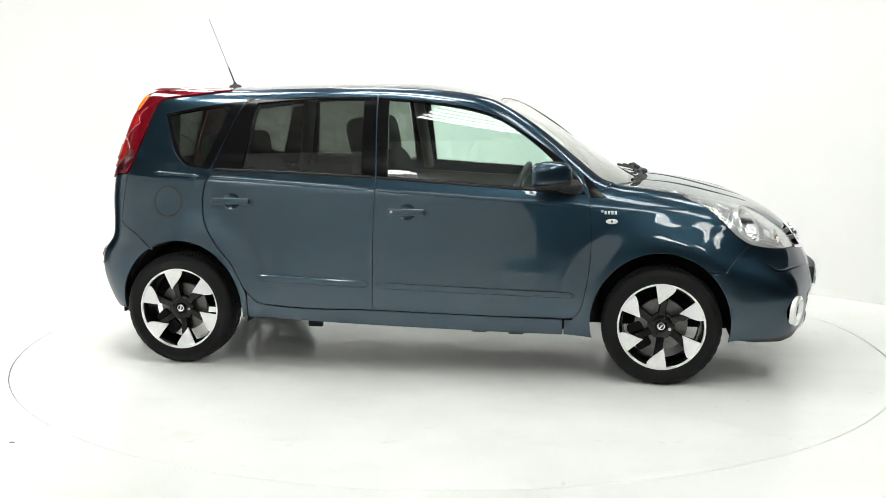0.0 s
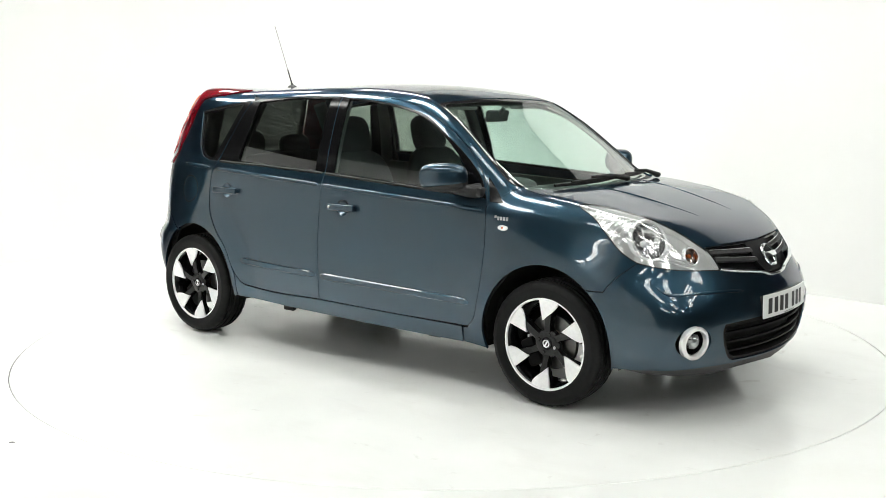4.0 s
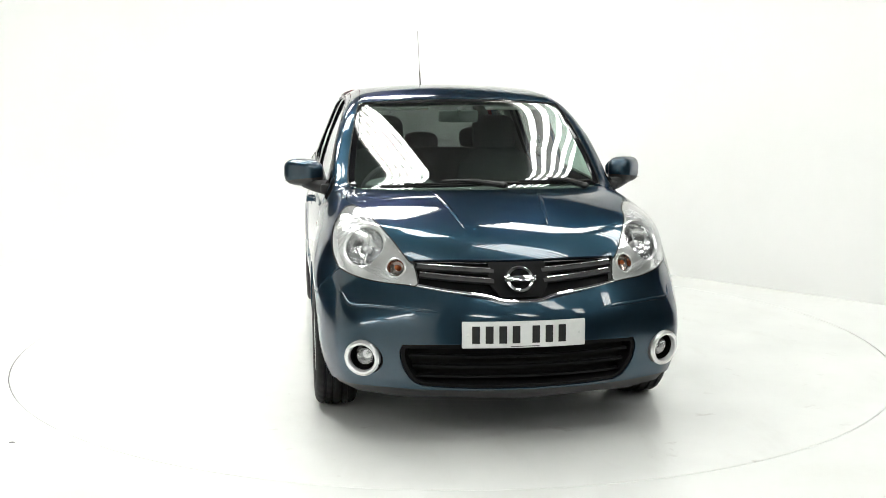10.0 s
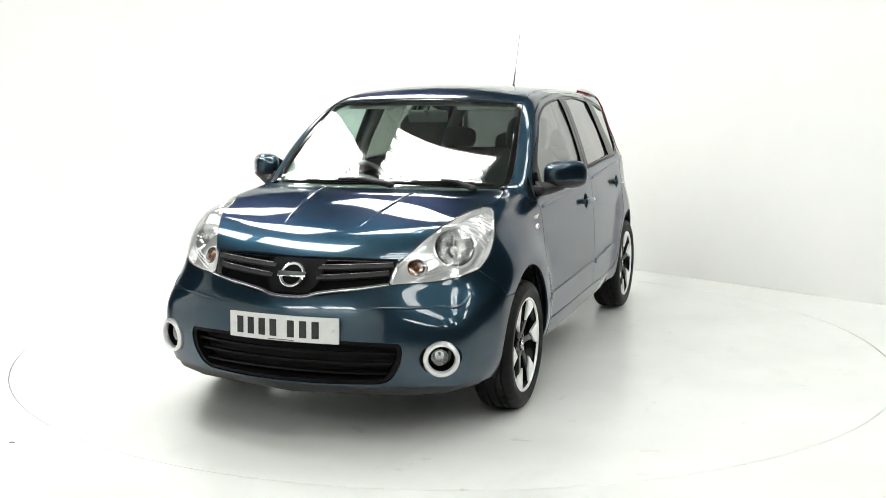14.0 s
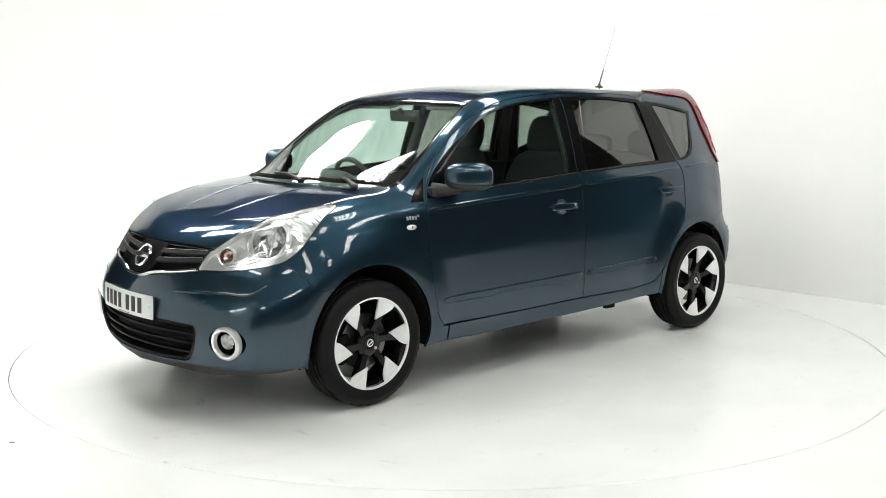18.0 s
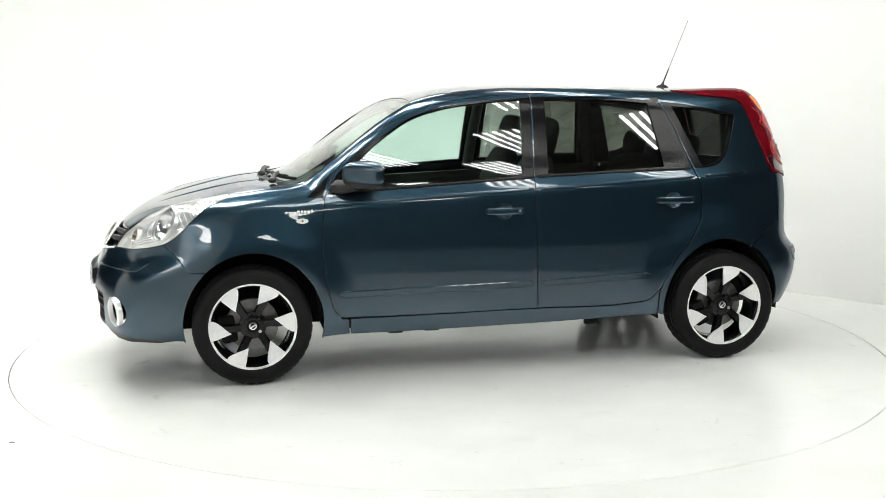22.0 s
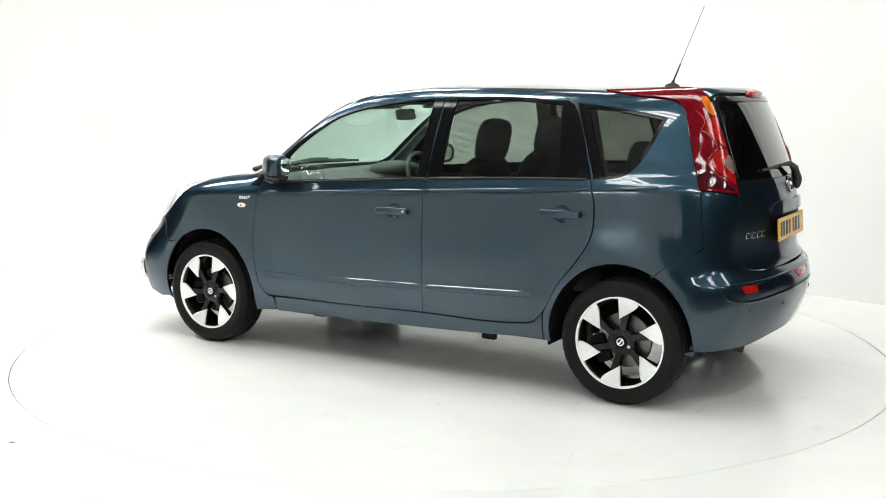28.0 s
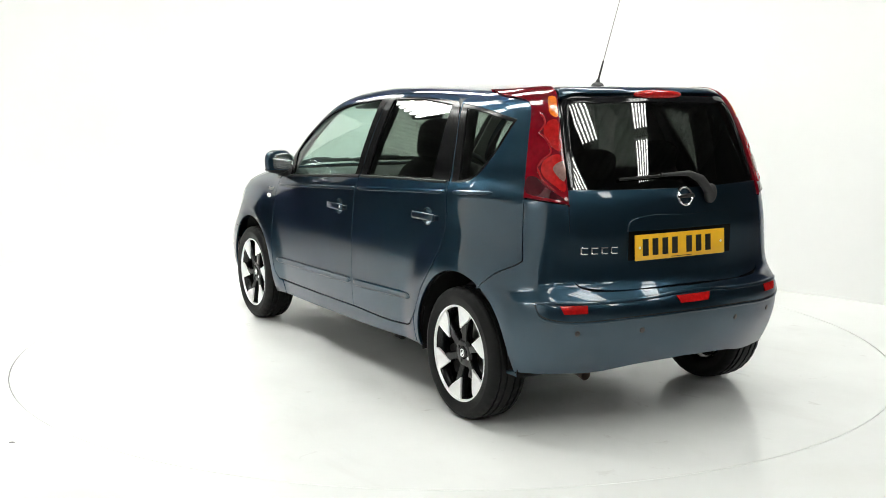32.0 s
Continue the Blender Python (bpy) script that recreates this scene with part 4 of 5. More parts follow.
panel("chin_spoiler", NOSE, np.concatenate([lip, (lip * mir)[::-1], np.array([(-0.75, 0.218), (-0.45, 0.200), (0.0, 0.196), (0.45, 0.200), (0.75, 0.218)])]), M_PLASTIC, FB, lift=-0.012, cell=0.03, both=False, label="black plastic chin spoiler")


# ---- rear bumper ----
RB = empty("rear_bumper")
RB.parent = CAR
rb_top = on(REAR, L3(REAR, [(-1.905, 0.0, 0.646), (-1.90, 0.25, 0.647), (-1.843, 0.485, 0.650), (-1.825, 0.530, 0.664), (-1.803, 0.564, 0.712), (-1.797, 0.565, 0.811, 1), (-1.76, 0.66, 0.805), (-1.702, 0.757, 0.799)]))
rb_low = on(REAR, L3(REAR, [(-1.63, 0.82, 0.276), (-1.70, 0.80, 0.284), (-1.80, 0.70, 0.284), (-1.85, 0.47, 0.282), (-1.90, 0.27, 0.308), (-1.92, 0.0, 0.322)]))
rb_half = np.concatenate([REAR.uv(a) for a in (rb_top, tail_seam[::-1], arch_rear_tail, rb_low)])
panel("bumper_skin", REAR, np.concatenate([rb_half, (rb_half * mir)[::-1]]), M_PAINT, RB, cell=0.026, both=False)
# a dark line laid on the skin paints the shade of the bumper's groove
groove = [(-1.754, 0.715, 0.599), (-1.776, 0.703, 0.556), (-1.819, 0.648, 0.534), (-1.868, 0.527, 0.526), (-1.924, 0.334, 0.537), (-1.957, 0.0, 0.545)]
groove += [(x, -y, z) for x, y, z in groove[-2::-1]]
strip("groove_shade", REAR, L3(REAR, groove), 0.005, 0.0006, M_SEAL, RB, both=False, label="dark line painted as the shade of a groove")
strip("bumper_swage", REAR, L3(REAR, [(x, y, z - 0.009) for x, y, z in groove]), 0.014, 0.004, M_PAINT, RB, both=False, taper=0.1)
ledge = [(-1.748, 0.725, 0.606), (-1.805, 0.649, 0.606), (-1.868, 0.496, 0.603), (-1.919, 0.277, 0.610), (-1.945, 0.0, 0.624)]
strip("bumper_ledge", REAR, L3(REAR, ledge + [(x, -y, z) for x, y, z in ledge[-2::-1]]), 0.018, 0.006, M_PAINT, RB, both=False, taper=0.1)
panel("reflector", REAR, path(L3(REAR, [(-1.821, 0.632, 0.594, 1), (-1.863, 0.520, 0.594, 1), (-1.871, 0.522, 0.560, 1), (-1.831, 0.618, 0.560, 1)])), M_REDBRIGHT, RB, inset=0, lift=0.004, thick=0.008, cell=0.015, label="red rear reflector")
panel("fog_lamp", REAR, path(L3(REAR, [(-1.955, 0.100, 0.610, 1), (-1.955, -0.100, 0.610, 1), (-1.962, -0.080, 0.578, 1), (-1.962, 0.080, 0.578, 1)])), M_REDBRIGHT, RB, inset=0, lift=0.004, thick=0.008, cell=0.015, both=False, label="red rear fog lamp")


def facing(p, n, up=(0, 0, 1)):
    """A pose at p whose z looks along n."""
    n = Vector(n).normalized()
    x = Vector(up).cross(n).normalized()
    y = n.cross(x)
    m = Matrix((x, y, n)).transposed().to_4x4()
    m.translation = Vector(p)
    return m


def spot(proj, p3, lift=0.0):
    P = proj.put(proj.uv(np.array([p3])))
    N = normals(P)
    return Vector(P[0] + N[0] * lift), Vector(N[0])


for sy in (0.595, 0.265):
    p, n = spot(REAR, (-1.9, sy, 0.475))
    twin("parking_sensor", lambda bm: lathe(bm, [(0, 0.003), (0.009, 0.003), (0.010, 0.001), (0.0125, 0.001), (0.0125, -0.004)], facing(p, n), 20), M_PLASTIC, RB, "round black parking sensor")


# ---- front: grille, lamps, plate ----
GR = empty("grille")
GR.parent = CAR
gr_half = np.concatenate([NOSE.uv(a) for a in (grille_top[::-1], lamp_tip, grille_low)])
panel("grille_back", NOSE, np.concatenate([gr_half, (gr_half * mir)[::-1]]), M_INTAKE, GR, lift=-0.035, inset=-0.012, cell=0.03, both=False)
for z0, z1, y1 in ((0.742, 0.758, 0.430), (0.703, 0.727, 0.408)):
    strip("grille_bar", NOSE, L3(NOSE, [(2.02, 0.105, z0), (1.99, 0.28, (z0 + z1) / 2 + 0.001), (1.95, y1, z1)]), 0.022, 0.012, M_PLASTIC, GR, lift=-0.016, flat=True, label="textured black grille bar")
    strip("chrome_line", NOSE, L3(NOSE, [(2.02, 0.120, z0 + 0.010), (1.99, 0.28, (z0 + z1) / 2 + 0.011), (1.95, y1, z1 + 0.010)]), 0.0045, 0.003, M_CHROME, GR, lift=-0.004, label="thin chrome line")
panel("badge_plate", NOSE, path(L3(NOSE, [(2.0, 0.125, 0.776, 1), (2.03, 0.125, 0.700), (2.08, 0.085, 0.642, 1), (2.08, -0.085, 0.642, 1), (2.03, -0.125, 0.700), (2.0, -0.125, 0.776, 1)])), M_INTAKE, GR, lift=-0.006, inset=0, cell=0.02, both=False, label="black plate behind the badge")
cg = [tuple(q) for q in NOSE.uv(np.array([(1.99, 0.424, 0.683), (2.03, 0.32, 0.668), (2.062, 0.215, 0.655), (2.083, 0.125, 0.640), (2.092, 0.085, 0.628), (2.095, 0.0, 0.624)]))]
strip("chrome_frame", NOSE, cg + [(-u, v) for u, v in cg[-2::-1]], 0.019, 0.012, M_CHROME, GR, both=False, lift=-0.002, label="chrome frame under the grille")
strip("bonnet_lip", NOSE, L3(NOSE, [(1.925, 0.438, 0.776), (1.953, 0.27, 0.778), (1.976, 0.0, 0.774), (1.953, -0.27, 0.778), (1.925, -0.438, 0.776)]), 0.012, 0.004, M_BLACK, GR, both=False, lift=-0.012)


def badge(p, n, r, parent, name="badge"):
    """A round chrome emblem: a ring and a bar, with no letters."""
    m = facing(p, n)
    bm = bmesh.new()
    lathe(bm, [(r * 0.74, 0.0), (r * 0.76, 0.008), (r * 0.90, 0.011), (r * 0.98, 0.008), (r, 0.0)], m, 40)
    box(bm, (-r * 1.12, r * 1.12), (-r * 0.22, r * 0.22), (0.002, 0.014), 0.003, m)
    return part(name, bm, M_CHROME, parent, "round chrome emblem with a plain bar")


p, n = spot(NOSE, (2.045, 0.0, 0.704), 0.006)
badge(p, (0.85, 0, 0.53), 0.060, GR)
# lower air intake
LG = empty("lower_grille")
LG.parent = CAR
panel("intake_back", NOSE, np.concatenate([lo_gr, (lo_gr * mir)[::-1][1:-1]]), M_DARK, LG, lift=-0.07, inset=-0.03, cell=0.035, both=False)
panel("intake_frame", NOSE, shrink(np.concatenate([lo_gr, (lo_gr * mir)[::-1][1:-1]])[::-1], 0.001), M_INTAKE, LG, holes=[shrink(np.concatenate([lo_gr, (lo_gr * mir)[::-1][1:-1]])[::-1], 0.014)], lift=-0.006, inset=0, thick=0.06, cell=0.02, both=False)
for z0 in (0.305, 0.352, 0.398):
    w = 0.375 + (z0 - 0.27) * 0.28
    strip("intake_bar", NOSE, [(-w, z0), (0.0, z0 + 0.002), (w, z0)], 0.013, 0.014, M_INTAKE, LG, both=False, lift=-0.034, flat=True)
# fog lamps
FG = empty("fog_lamp"), empty("fog_lamp")
for d in FG:
    d.parent = CAR
fp, fn = spot(NOSE, tuple(FOG))
fm = facing(fp, (fn + Vector((0.25, 0, 0))).normalized())
twin("chrome_ring", lambda bm: lathe(bm, [(0.055, -0.02), (0.056, 0.008), (0.060, 0.014), (0.068, 0.015), (0.077, 0.007), (0.078, -0.014)], fm, 48), M_RING, FG, "chrome fog lamp ring")
twin("recess", lambda bm: lathe(bm, [(0.056, 0.0), (0.054, -0.03), (0.044, -0.055), (0, -0.06)], fm, 40), M_BLACK, FG, "black fog lamp recess")
twin("lamp_bowl", lambda bm: lathe(bm, [(0.036, -0.018), (0.034, -0.028), (0.02, -0.048), (0.006, -0.05), (0.006, -0.03), (0, -0.028)], fm @ Matrix.Translation((-0.006, 0.002, 0)), 32), M_MAINBOWL, FG)
twin("lamp_glass", lambda bm: lathe(bm, [(0.036, -0.016), (0.02, -0.010), (0, -0.008)], fm @ Matrix.Translation((-0.006, 0.002, 0)), 32), M_CLEAR, FG)
# crease lines of the bumper
strip("bumper_ridge", NOSE, L3(NOSE, [(1.83, 0.75, 0.628), (1.885, 0.715, 0.592), (1.955, 0.615, 0.592), (2.055, 0.41, 0.589), (2.082, 0.35, 0.582)]), 0.016, 0.005, M_PAINT, FB, taper=0.05)
# head lamps
HL = empty("head_lamp"), empty("head_lamp")
for d in HL:
    d.parent = CAR
hl_loop = join(LAMP, lamp_low, lamp_outer, lamp_inner, lamp_tip)
panel("lens", LAMP, hl_loop, M_CLEAR, HL, cell=0.03, lift=0.001, thick=0.004, label="clear head lamp lens")
panel("lamp_side", LAMP, hl_loop, M_HOUSING, HL, holes=[shrink(hl_loop if area2(hl_loop) > 0 else hl_loop[::-1], 0.008)], cell=0.05, lift=-0.004, inset=0.003, thick=0.032)
bc, bn = Vector((1.758, 0.640, 0.832)), Vector((0.80, 0.40, 0.45)).normalized()
bmat = facing(bc - bn * 0.040, bn)
ic, inn = Vector((1.898, 0.512, 0.748)), Vector((0.88, 0.36, 0.30)).normalized()
imat = facing(ic - inn * 0.020, inn)


def lamp_hole(m, r):
    return LAMP.uv(np.array([tuple(m @ Vector((r * math.cos(2 * math.pi * q / 40), r * math.sin(2 * math.pi * q / 40), 0))) for q in range(40)]))


panel("housing", LAMP, hl_loop, M_HOUSING, HL, holes=[lamp_hole(bmat, 0.104), lamp_hole(imat, 0.046)], cell=0.022, lift=-0.030, inset=0.003, thick=0.03, label="bright silver lamp housing")
twin("reflector_bowl", lambda bm: lathe(bm, [(0.086, 0.0), (0.082, -0.012), (0.070, -0.034), (0.040, -0.056), (0, -0.062)], bmat, 48), M_MAINBOWL, HL, "round chrome main reflector")
twin("lamp_ring", lambda bm: lathe(bm, [(0.106, -0.03), (0.103, 0.004), (0.096, 0.009), (0.088, 0.005), (0.085, -0.004)], bmat, 48), M_RING, HL, "bright ring round the main reflector")
twin("bulb_cap", lambda bm: (lathe(bm, [(0.018, -0.05), (0.017, -0.022), (0.010, -0.014), (0, -0.012)], bmat, 24), box(bm, (-0.003, 0.003), (-0.07, 0.07), (-0.035, -0.028), 0.001, bmat)), M_BOWL, HL)
twin("indicator_bowl", lambda bm: lathe(bm, [(0.038, 0.004), (0.030, -0.018), (0, -0.03)], imat, 32), M_AMBERBOWL, HL, "small round indicator reflector")
twin("lamp_ring", lambda bm: lathe(bm, [(0.047, -0.03), (0.045, 0.004), (0.041, 0.007), (0.037, 0.003)], imat, 32), M_RING, HL, "bright ring round the indicator")
twin("indicator_bulb", lambda bm: ball(bm, imat @ Vector((0, 0.004, -0.014)), (0.010, 0.010, 0.010), None, 16, 10), M_BULB, HL, "amber indicator bulb")
tc, tn = spot(LAMP, (1.52, 0.70, 0.92))
tmat = facing(tc - tn * 0.025, tn, (1, 0, 0))
twin("side_facet", lambda bm: [box(bm, (-0.05, 0.05), (-0.012 + k * 0.030, 0.012 + k * 0.030), (-0.012, 0.004), 0.004, tmat) for k in (-1.5, -0.5, 0.5, 1.5)], M_BOWL, HL, "stepped chrome facets beside the lamp")
for k in range(7):
    x0 = 1.47 + 0.026 * k
    rib = np.array([(x0 + 0.035, 0.63 - 0.012 * k, 0.95 - 0.008 * k), (x0 + 0.005, 0.70, 0.925 - 0.014 * k), (x0 - 0.005, 0.745, 0.89 - 0.016 * k)])
    strip("housing_rib", LAMP, [tuple(q) for q in LAMP.uv(rib)], 0.013, 0.009, M_BOWL, HL, lift=-0.028, taper=0.01, label="chrome rib of the lamp housing")
for dz in (0.0, 0.016, 0.032):
    rib = np.array([(1.80, 0.66, 0.735 + dz), (1.86, 0.61, 0.722 + dz), (1.93, 0.53, 0.700 + dz)])
    strip("housing_rib", LAMP, [tuple(q) for q in LAMP.uv(rib)], 0.007, 0.006, M_BOWL, HL, lift=-0.028, taper=0.02, label="chrome rib of the lamp housing")
strip("lamp_edge", LAMP, [tuple(q) for q in hl_loop[::2]], 0.006, 0.002, M_SEAL, HL, closed=True, lift=-0.001)


def number_plate(name, m, mat, label, parent, bow=0.0):
    """A plate bent a little to the body; its signs are seven plain bars."""
    def bend(bm):
        for v in bm.verts:
            q = m.inverted() @ v.co
            v.co = m @ Vector((q.x, q.y, q.z - bow * q.x * q.x))

    e = empty(name)
    e.parent = parent
    tagged(e, label)
    bm = bmesh.new()
    box(bm, (-0.26, 0.26), (-0.0555, 0.0555), (0, 0.006), 0.004, m)
    for k in range(-5, 6):
        bmesh.ops.bisect_plane(bm, geom=bm.verts[:] + bm.edges[:] + bm.faces[:], plane_co=m @ Vector((k * 0.045, 0, 0)), plane_no=m.to_3x3() @ Vector((1, 0, 0)))
    bend(bm)
    part("plate", bm, mat, e)
    for k, x in enumerate((-0.203, -0.148, -0.092, -0.037, 0.046, 0.102, 0.158)):
        bm = bmesh.new()
        box(bm, (x - 0.016, x + 0.016), (-0.036, 0.036), (0.0055, 0.0075), 0, m)
        bend(bm)
        part("bar", bm, M_INK, e)
    bm = bmesh.new()
    box(bm, (-0.06, 0.06), (-0.050, -0.0475), (0.0055, 0.0072), 0, m)
    part("fine_line", bm, M_INK, e)
    for x in (-0.235, 0.235):
        bm = bmesh.new()
        lathe(bm, [(0, 0.009), (0.005, 0.0085), (0.007, 0.005)], m @ Matrix.Translation((x, 0, 0)), 16)
        bend(bm)
        part("screw_cap", bm, M_PLATE_W, e)
    return e


number_plate("number_plate", facing((2.153, 0, 0.4985), (1, 0, 0.03)), M_PLATE_W, "white front number plate with dark signs", CAR, 0.36)
bm = bmesh.new()
box(bm, (2.095, 2.128), (-0.245, 0.245), (0.452, 0.545), 0.006)
part("plate_bracket", bm, M_PLASTIC, FB)
number_plate("number_plate", facing((-1.893, 0.038, 0.826), (-1, 0, 0.06)), M_PLATE_Y, "yellow rear number plate with dark signs", CAR)

# ---- tailgate fittings ----
panel("handle_brow", TAIL, path([(-0.305, 0.895, 1), (-0.297, 0.928), (-0.26, 0.948), (0.0, 0.954), (0.26, 0.948), (0.297, 0.928), (0.305, 0.895, 1), (0.0, 0.900)]), M_PAINT, TG, lift=0.014, inset=0, thick=0.018, cell=0.03, both=False, label="body-coloured brow over the plate")
# flat dark sheet on the skin, painted shade of the recess under the brow
panel("plate_recess_shade", TAIL, path([(-0.298, 0.768, 1), (-0.298, 0.893, 1), (0.298, 0.893, 1), (0.298, 0.768, 1)]), M_INTAKE, TG, lift=0.001, inset=0, thick=0.003, cell=0.03, both=False, label="dark sheet painted as the shade of the plate recess")
p, n = spot(TAIL, (-1.87, 0.0, 1.032), 0.002)
badge(p, n, 0.045, TG)
for k, y in enumerate((0.497, 0.452, 0.408, 0.366)):
    p, n = spot(TAIL, (-1.84, y, 0.817), 0.001)
    m = facing(p, n)
    bm = bmesh.new()
    box(bm, (-0.016, -0.010), (-0.015, 0.015), (0, 0.005), 0.001, m)
    box(bm, (-0.016, 0.016), (0.010, 0.015), (0, 0.005), 0.001, m)
    box(bm, (-0.016, 0.016), (-0.015, -0.010), (0, 0.005), 0.001, m)
    part("lettering_bar", bm, M_CHROME, TG, "plain chrome mark")
bm = bmesh.new()
p0, n0 = spot(TAIL, (-1.865, -0.145, 1.035), 0.02)
ball(bm, p0, (0.022, 0.034, 0.045), None, 18, 12)
p1, _ = spot(TAIL, (-1.86, -0.03, 1.122), 0.028)
p2, _ = spot(TAIL, (-1.86, 0.12, 1.122), 0.022)
tube(bm, [p0, (p0 + p1) / 2 + Vector((-0.004, 0, 0.02)), p1, p2], [0.024, 0.020, 0.013, 0.007], 10)
part("wiper_arm", bm, M_PLASTIC, TG)
bm = bmesh.new()
pts = [spot(TAIL, (-1.85, y, 1.125 - 0.05 * max(y - 0.05, 0)), 0.010)[0] for y in np.linspace(0.0, 0.32, 8)]
tube(bm, pts, 0.007, 8)
part("wiper_blade", bm, M_SEAL, TG)
bm = bmesh.new()
ball(bm, (-1.676, 0.0, 1.474), (0.022, 0.140, 0.021), None, 28, 12, 0.9)
part("high_brake_lamp", bm, M_REDBRIGHT, TG, "long red high-level brake lamp")
strip("glass_border", TAIL, [(-0.532, 1.085), (-0.522, 1.165), (-0.509, 1.277), (-0.493, 1.374), (-0.471, 1.438), (-0.3, 1.452), (0.0, 1.456), (0.3, 1.452), (0.471, 1.438), (0.493, 1.374), (0.509, 1.277), (0.522, 1.165), (0.532, 1.085)], 0.036, 0.0008, M_BLACK, TG, both=False, lift=-0.0035)

# ---- glass borders, wipers, aerial ----
ws_t = [(1.035, 0.622), (0.97, 0.632), (0.87, 0.622), (0.68, 0.588), (0.46, 0.538), (0.435, 0.3), (0.425, 0.0)]
strip("screen_border", TOP, ws_t + [(x, -y) for x, y in ws_t[-2::-1]], 0.030, 0.0008, M_BLACK, CAR, both=False, lift=-0.0035, label="black printed edge of the windscreen")
strip("screen_seal", TOP, [(1.045, 0.637), (0.98, 0.651), (0.87, 0.641), (0.68, 0.606), (0.44, 0.556)], 0.007, 0.0025, M_SEAL, CAR)
for a, b, pv, q in (((1.135, -0.50), (1.150, 0.12), (1.205, 0.10), (1.165, -0.20)), ((1.150, 0.10), (1.05, 0.585), (1.17, 0.52), (1.12, 0.34))):
    bm = bmesh.new()
    pts = []
    for s in np.linspace(0, 1, 12):
        x, y = a[0] + (b[0] - a[0]) * s + 0.045 * math.sin(math.pi * s) * (1 if a[1] < 0 else 0.7), a[1] + (b[1] - a[1]) * s
        pts.append(spot(TOP, (x, y, 1.1), 0.016)[0])
    tube(bm, pts, 0.008, 8)
    tube(bm, [p_ + Vector((0, 0, 0.010)) for p_ in pts[2:-2]], 0.006, 6)
    part("wiper_blade", bm, M_SEAL, CAR, "black windscreen wiper blade")
    bm = bmesh.new()
    c0 = spot(TOP, (*pv, 1.1), 0.018)[0]
    c1 = spot(TOP, (*q, 1.1), 0.034)[0]
    tube(bm, [c0, (c0 + c1) / 2 + Vector((0, 0, 0.012)), c1], [0.016, 0.010, 0.007], 8)
    ball(bm, c0, (0.022, 0.022, 0.016), None, 16, 8)
    part("wiper_arm", bm, M_PLASTIC, CAR, "black windscreen wiper arm")
bm = bmesh.new()
ball(bm, (-1.246, 0, 1.512), (0.042, 0.022, 0.022), None, 20, 10)
tube(bm, [(-1.246, 0, 1.525), (-1.252, 0, 1.545)], [0.012, 0.008], 10)
AE = part("aerial_base", bm, M_PLASTIC, CAR, "black rubber aerial foot")
bm = bmesh.new()
d = Vector((-0.16, 0, 0.40)).normalized()
a0 = Vector((-1.250, 0, 1.54))
tube(bm, [a0, a0 + d * 0.10], [0.005, 0.0042], 8)
part("aerial_mast", bm, M_PLASTIC, CAR, "black foot of the leaning aerial mast")
bm = bmesh.new()
tube(bm, [a0 + d * 0.10, a0 + d * 0.41], [0.0021, 0.0017], 6)
ball(bm, a0 + d * 0.41, (0.0024, 0.0024, 0.0024), None, 8, 6)
part("aerial_whip", bm, M_MAST, CAR, "thin grey aerial whip")

# ---- door fittings ----
for par, x0, x1, z0 in ((FD, 0.078, -0.118, 0.867), (RD, -0.880, -1.090, 0.906)):
    xm = (x0 + x1) / 2
    p, n = spot(SIDE, (xm, 0.8, z0 - 0.004), -0.004)
    m = facing(p, n)
    twin("handle_recess", lambda bm: lathe(bm, [(0.051, 0.0005), (0.045, -0.003), (0.036, -0.016), (0.020, -0.024), (0, -0.026)], m @ Matrix.Diagonal((1.0, 0.89, 1, 1)), 32), M_PAINT, par, "dished handle recess")
    L = (x0 - x1) / 2

    def bar(bm):
        box(bm, (-L, L), (-0.0175, 0.0175), (0.022, 0.037), 0.0075, m, seg=3)
        for e in (-L + 0.018, L - 0.018):
            box(bm, (e - 0.017, e + 0.017), (-0.012, 0.012), (-0.004, 0.026), 0.005, m, seg=2)
    twin("door_handle", bar, M_PAINT, par, "body-coloured pull handle")
    if par is FD:
        lp, ln = spot(SIDE, (x1 + 0.020, 0.8, z0 - 0.003), 0.033)
        twin("key_lock", lambda bm: lathe(bm, [(0, 0.004), (0.006, 0.004), (0.0075, 0.0)], facing(lp, ln), 16), M_SATIN, par)
p, n = spot(SIDE, (1.040, 0.8, 0.836), 0.0)
twin("side_repeater", lambda bm: ball(bm, p, (0.031, 0.007, 0.014), None, 24, 10), M_PLATE_W, CAR, "small white oval side repeater")
twin("repeater_bulb", lambda bm: ball(bm, p + n * 0.006, (0.006, 0.003, 0.006), None, 12, 8), M_BULB, CAR)
for k in range(5):
    p, n = spot(SIDE, (1.058 - k * 0.017, 0.8, 0.880 + (0.004 if k == 4 else 0)), 0.0)
    twin("trim_mark", lambda bm: box(bm, (-0.006, 0.006), (-0.009 if k < 4 else -0.003, 0.009), (-0.001, 0.002), 0.0008, facing(p, n)), M_SATIN, CAR, "plain silver mark on the wing")


MIRROR = pose(0.722, 0.868, 1.070, 0, 0, -36)


def mirror_form(bm, grow=1.0):
    """A swept-back pod, cut flat where its glass sits."""
    ball(bm, (0, 0, 0), (0.122 * grow, 0.068 * grow, 0.070 * grow), None, 44, 26, 0.66)
    cut = Vector((-0.62, -0.78, 0)).normalized()
    for v in bm.verts:
        over = v.co.dot(cut) - 0.052
        if over > 0:
            v.co -= cut * over * 0.9
    return cut


def mirror_shell(bm):
    mirror_form(bm)
    bmesh.ops.transform(bm, matrix=MIRROR, verts=bm.verts)


